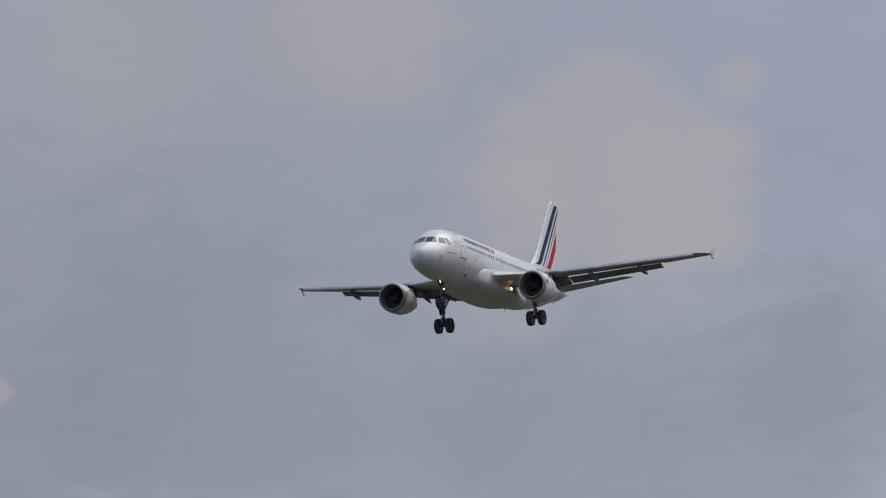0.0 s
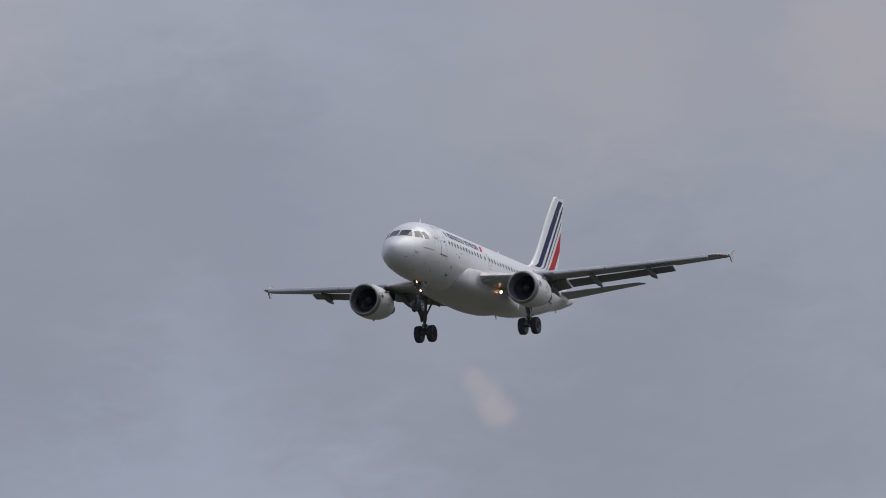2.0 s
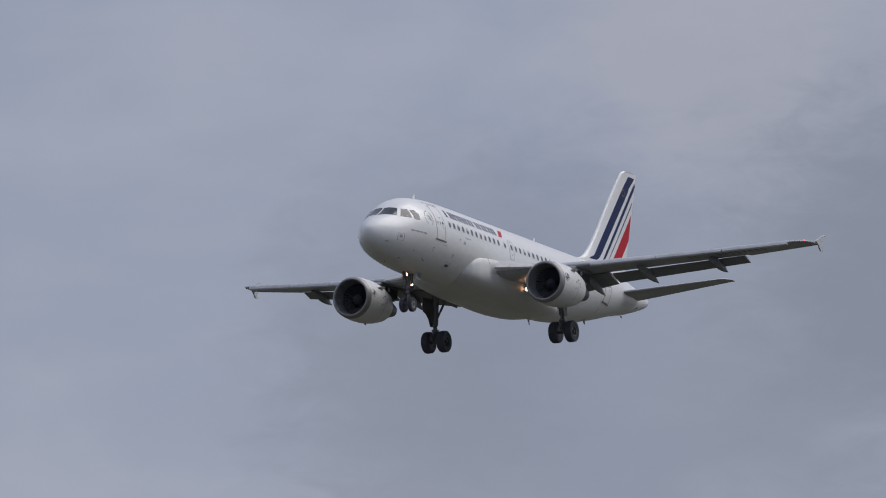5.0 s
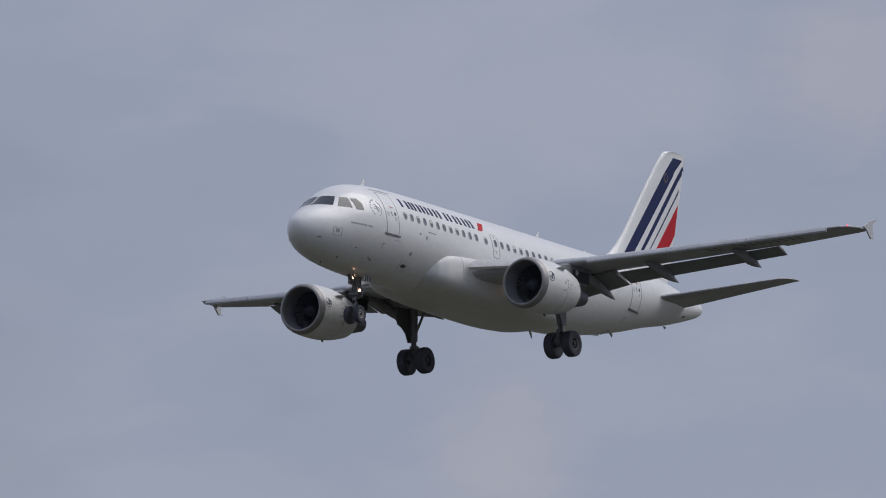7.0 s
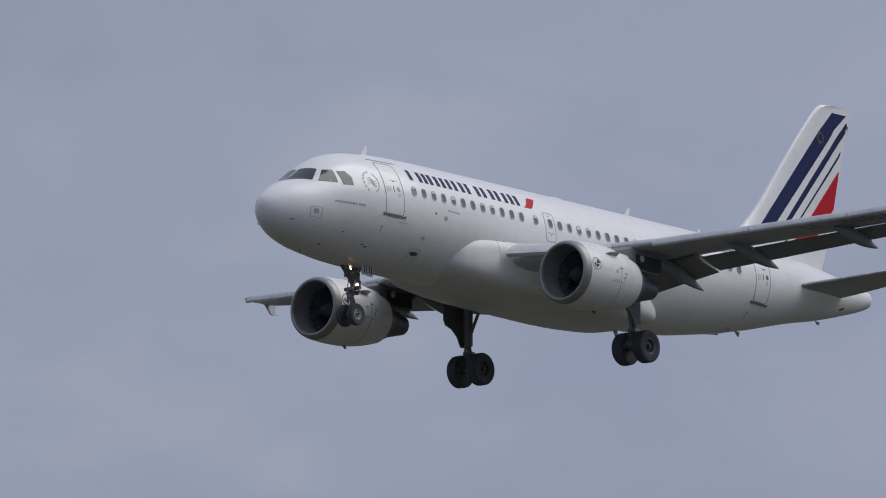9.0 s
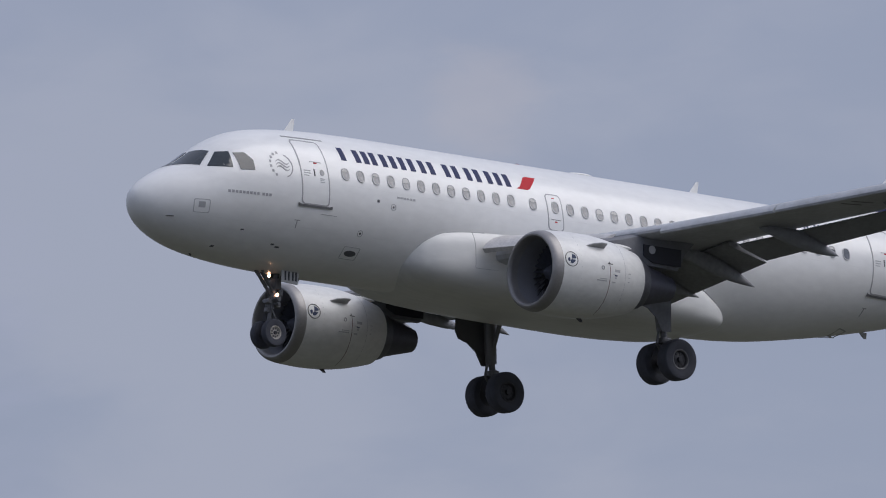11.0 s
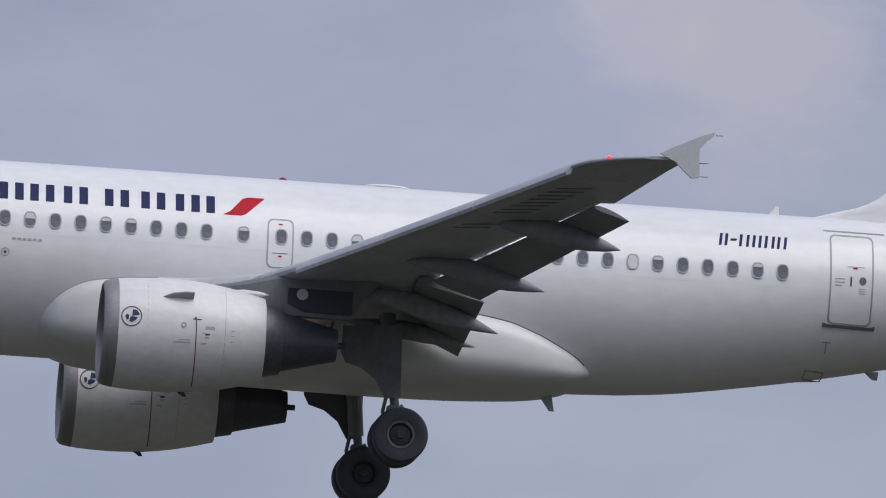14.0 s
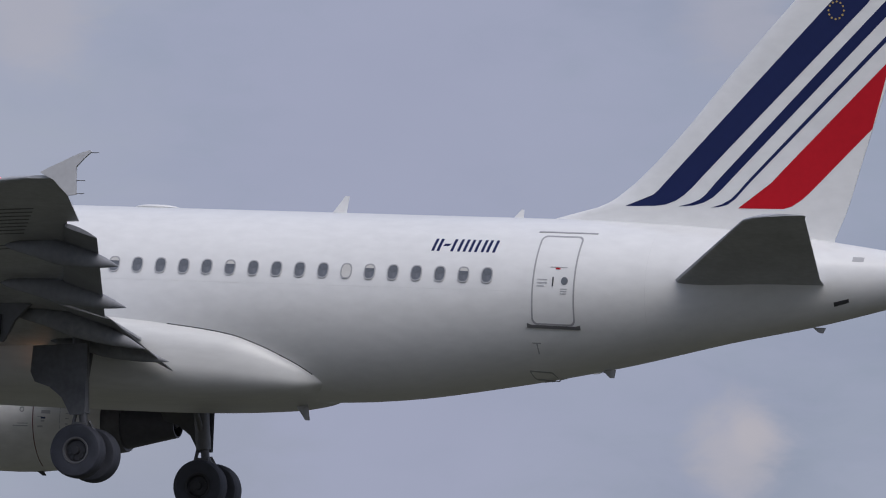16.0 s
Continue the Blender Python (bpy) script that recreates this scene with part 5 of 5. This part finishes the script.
bmesh.ops.create_cube(bm, size=1, matrix=Matrix.Translation((5.08, 0, -2.36)) @ Matrix.Diagonal((0.22, 0.34, 0.30, 1)))
part("collar", bevel(bm, 0.04), STRUT, gear)
for y, z, x in ((0.10, -2.10, 4.95), (-0.15, -2.67, 5.05)):
    part("lamp_housing", rod(bmesh.new(), (x + 0.13, y, z), (x + 0.005, y, z), 0.05, 0.075, 20), STRUT, gear)
    bm = bmesh.new()
    bmesh.ops.create_uvsphere(bm, u_segments=18, v_segments=10, radius=0.058, matrix=Matrix.Translation((x, y, z)) @ Matrix.Diagonal((0.5, 1, 1, 1)))
    part("landing_lamp", bm, LAMP_SMALL, gear, "glowing warm landing lamp")
for s in (-1, 1):
    bm = bmesh.new()
    slab(bm, [(4.98, -1.92), (5.62, -1.92), (5.56, -2.36), (4.98, -2.33)], "y", s * 0.40 - 0.015, s * 0.40 + 0.015)
    door = part("gear_door", bevel(bm, 0.008, 1), paint("nose_door_grey", (0.52, 0.52, 0.51), 0.45, vary=0.08), gear, "small pale gear door with dark bars")
    for x0 in (5.09, 5.21, 5.35, 5.46):
        bm = bmesh.new()
        slab(bm, [(x0, -2.27), (x0 + 0.05, -2.27), (x0 + 0.05, -2.02), (x0, -2.02)], "y", s * 0.418, s * 0.428)
        part("door_bar", bm, SILL, door)
for s in (-1, 1):
    wheel(gear, 4.88, s * 0.25, -3.755, 0.385, 0.225, s, NOSE_RIM, NOSE_RIM)

# ---- small fittings ----
def blade(name, x, z0, h, c, sweep, w=0.05, mat=WHITE, y=0.0):
    bm = bmesh.new()
    loft(bm, [[(x, y, z0), (x + c * 0.3, y + w / 2, z0), (x + c, y, z0), (x + c * 0.3, y - w / 2, z0)],
              [(x + sweep * 1.3, y, z0 + h), (x + sweep * 1.3 + c * 0.12, y + w / 4, z0 + h), (x + sweep * 1.3 + c * 0.32, y, z0 + h), (x + sweep * 1.3 + c * 0.12, y - w / 4, z0 + h)]])
    return part(name, bm, mat, airliner)


blade("antenna", 5.30, 2.00, 0.36, 0.32, 0.20)
blade("antenna", 19.85, 2.07, 0.36, 0.32, 0.20)
blade("antenna", 24.0, 2.07, 0.18, 0.22, 0.12)
blade("antenna", 19.22, -2.05, -0.42, 0.34, 0.24, mat=FRAME_GREY)
blade("drain_mast", 26.2, -1.15, -0.18, 0.34, 0.16, mat=FRAME_GREY)
blade("drain_mast", 5.8, -2.03, -0.12, 0.12, 0.06, mat=SILL)
blade("antenna", 2.05, -1.82, -0.10, 0.10, 0.05, mat=SILL)
blade("antenna", 30.9, -0.1, -0.12, 0.3, 0.12, mat=FRAME_GREY)
bm = bmesh.new()
bmesh.ops.create_uvsphere(bm, u_segments=20, v_segments=12, radius=0.10, matrix=Matrix.Translation((13.58, 0, 2.025)))
part("beacon", bm, paint("beacon_red", (0.20, 0.006, 0.01), 0.25, vary=0.05), airliner, "red rotating beacon dome")
bm = bmesh.new()
bmesh.ops.create_uvsphere(bm, u_segments=24, v_segments=12, radius=0.5, matrix=Matrix.Translation((15.8, 0, 2.06)) @ Matrix.Diagonal((1, 0.6, 0.13, 1)))
part("antenna_dome", bm, WHITE, airliner)
for s in (-1, 1):
    x, y, z = 14.49, s * 2.35, -1.50
    bm = bmesh.new()
    lathe(bm, [(x - 0.08, 0.125), (x + 0.02, 0.125), (x + 0.12, 0.06), (x + 0.12, 0.001)], y, z, 24)
    rod(bm, (x + 0.06, y, z + 0.1), (x + 0.16, y, z + 0.45), 0.03)
    hood = part("lamp_hood", bm, STRUT, airliner, "metal hood of a landing lamp")
    bm = bmesh.new()
    lathe(bm, [(x - 0.015, 0.001), (x - 0.005, 0.075), (x + 0.01, 0.118)], y, z, 24)
    part("landing_lamp", bm, LAMP_WARM, hood, "glowing wing-root landing lamp")


def motions():
    walk(airliner, [
        (0, pose(928.02, 321.16, 115.23, 0.215, 2.967, -0.502)),
        (0.5, pose(896.75, 319.75, 112.66, 0.180, 3.060, -0.450)),
        (1, pose(864.90, 318.17, 110.02, 0.163, 3.088, -0.361)),
        (1.5, pose(832.94, 316.56, 107.37, 0.079, 3.247, -0.157)),
        (2, pose(799.92, 314.56, 104.59, -0.014, 3.381, 0.164)),
        (2.5, pose(767.05, 312.61, 101.83, -0.078, 3.487, 0.320)),
        (3, pose(734.06, 310.61, 99.05, -0.168, 3.646, 0.476)),
        (3.5, pose(701.32, 308.70, 96.30, -0.198, 3.696, 0.500)),
        (4, pose(668.54, 306.79, 93.55, -0.221, 3.759, 0.402)),
        (4.5, pose(635.81, 304.89, 90.81, -0.082, 3.483, 0.301)),
        (5, pose(601.94, 302.42, 87.90, -0.135, 3.594, 0.255)),
        (5.5, pose(568.12, 299.92, 84.99, -0.183, 3.692, 0.188)),
        (6, pose(534.37, 297.40, 82.08, -0.227, 3.778, 0.096)),
        (6.5, pose(500.70, 294.85, 79.18, -0.267, 3.853, -0.021)),
        (7, pose(467.15, 292.29, 76.28, -0.303, 3.920, -0.169)),
        (7.5, pose(434.62, 290.33, 73.54, -0.148, 3.723, -0.431)),
        (8, pose(402.04, 288.32, 70.79, -0.096, 3.664, -0.557)),
        (8.5, pose(369.94, 286.66, 68.13, -0.175, 3.753, -0.575)),
        (9, pose(338.16, 285.31, 65.53, -0.108, 3.612, -0.390)),
        (9.5, pose(306.24, 283.93, 62.91, -0.032, 3.472, -0.174)),
        (10, pose(274.17, 282.52, 60.28, 0.048, 3.338, 0.081)),
        (10.5, pose(241.92, 281.02, 57.63, 0.125, 3.217, 0.382)),
        (11, pose(209.48, 279.37, 54.94, 0.188, 3.119, 0.735)),
        (11.5, pose(176.90, 277.61, 52.22, 0.611, 2.895, 0.645)),
        (12, pose(144.37, 276.00, 49.53, 1.167, 2.710, 0.487)),
        (12.5, pose(112.00, 274.95, 46.92, 2.127, 2.515, 0.204)),
        (13, pose(79.20, 273.09, 44.18, 2.123, 2.808, -0.029)),
        (13.5, pose(46.51, 271.99, 41.54, 1.335, 3.211, -0.177)),
        (14, pose(13.60, 270.16, 38.79, 0.668, 3.409, -0.259)),
        (14.5, pose(-19.32, 268.07, 36.00, 0.080, 3.422, -0.120)),
        (15, pose(-52.08, 265.39, 33.15, -1.125, 3.167, 0.042)),
        (15.5, pose(-84.54, 262.36, 30.28, -1.787, 2.787, 0.299)),
        (16, pose(-117.17, 260.36, 27.53, -1.378, 2.711, 0.733)),
    ])


motions()
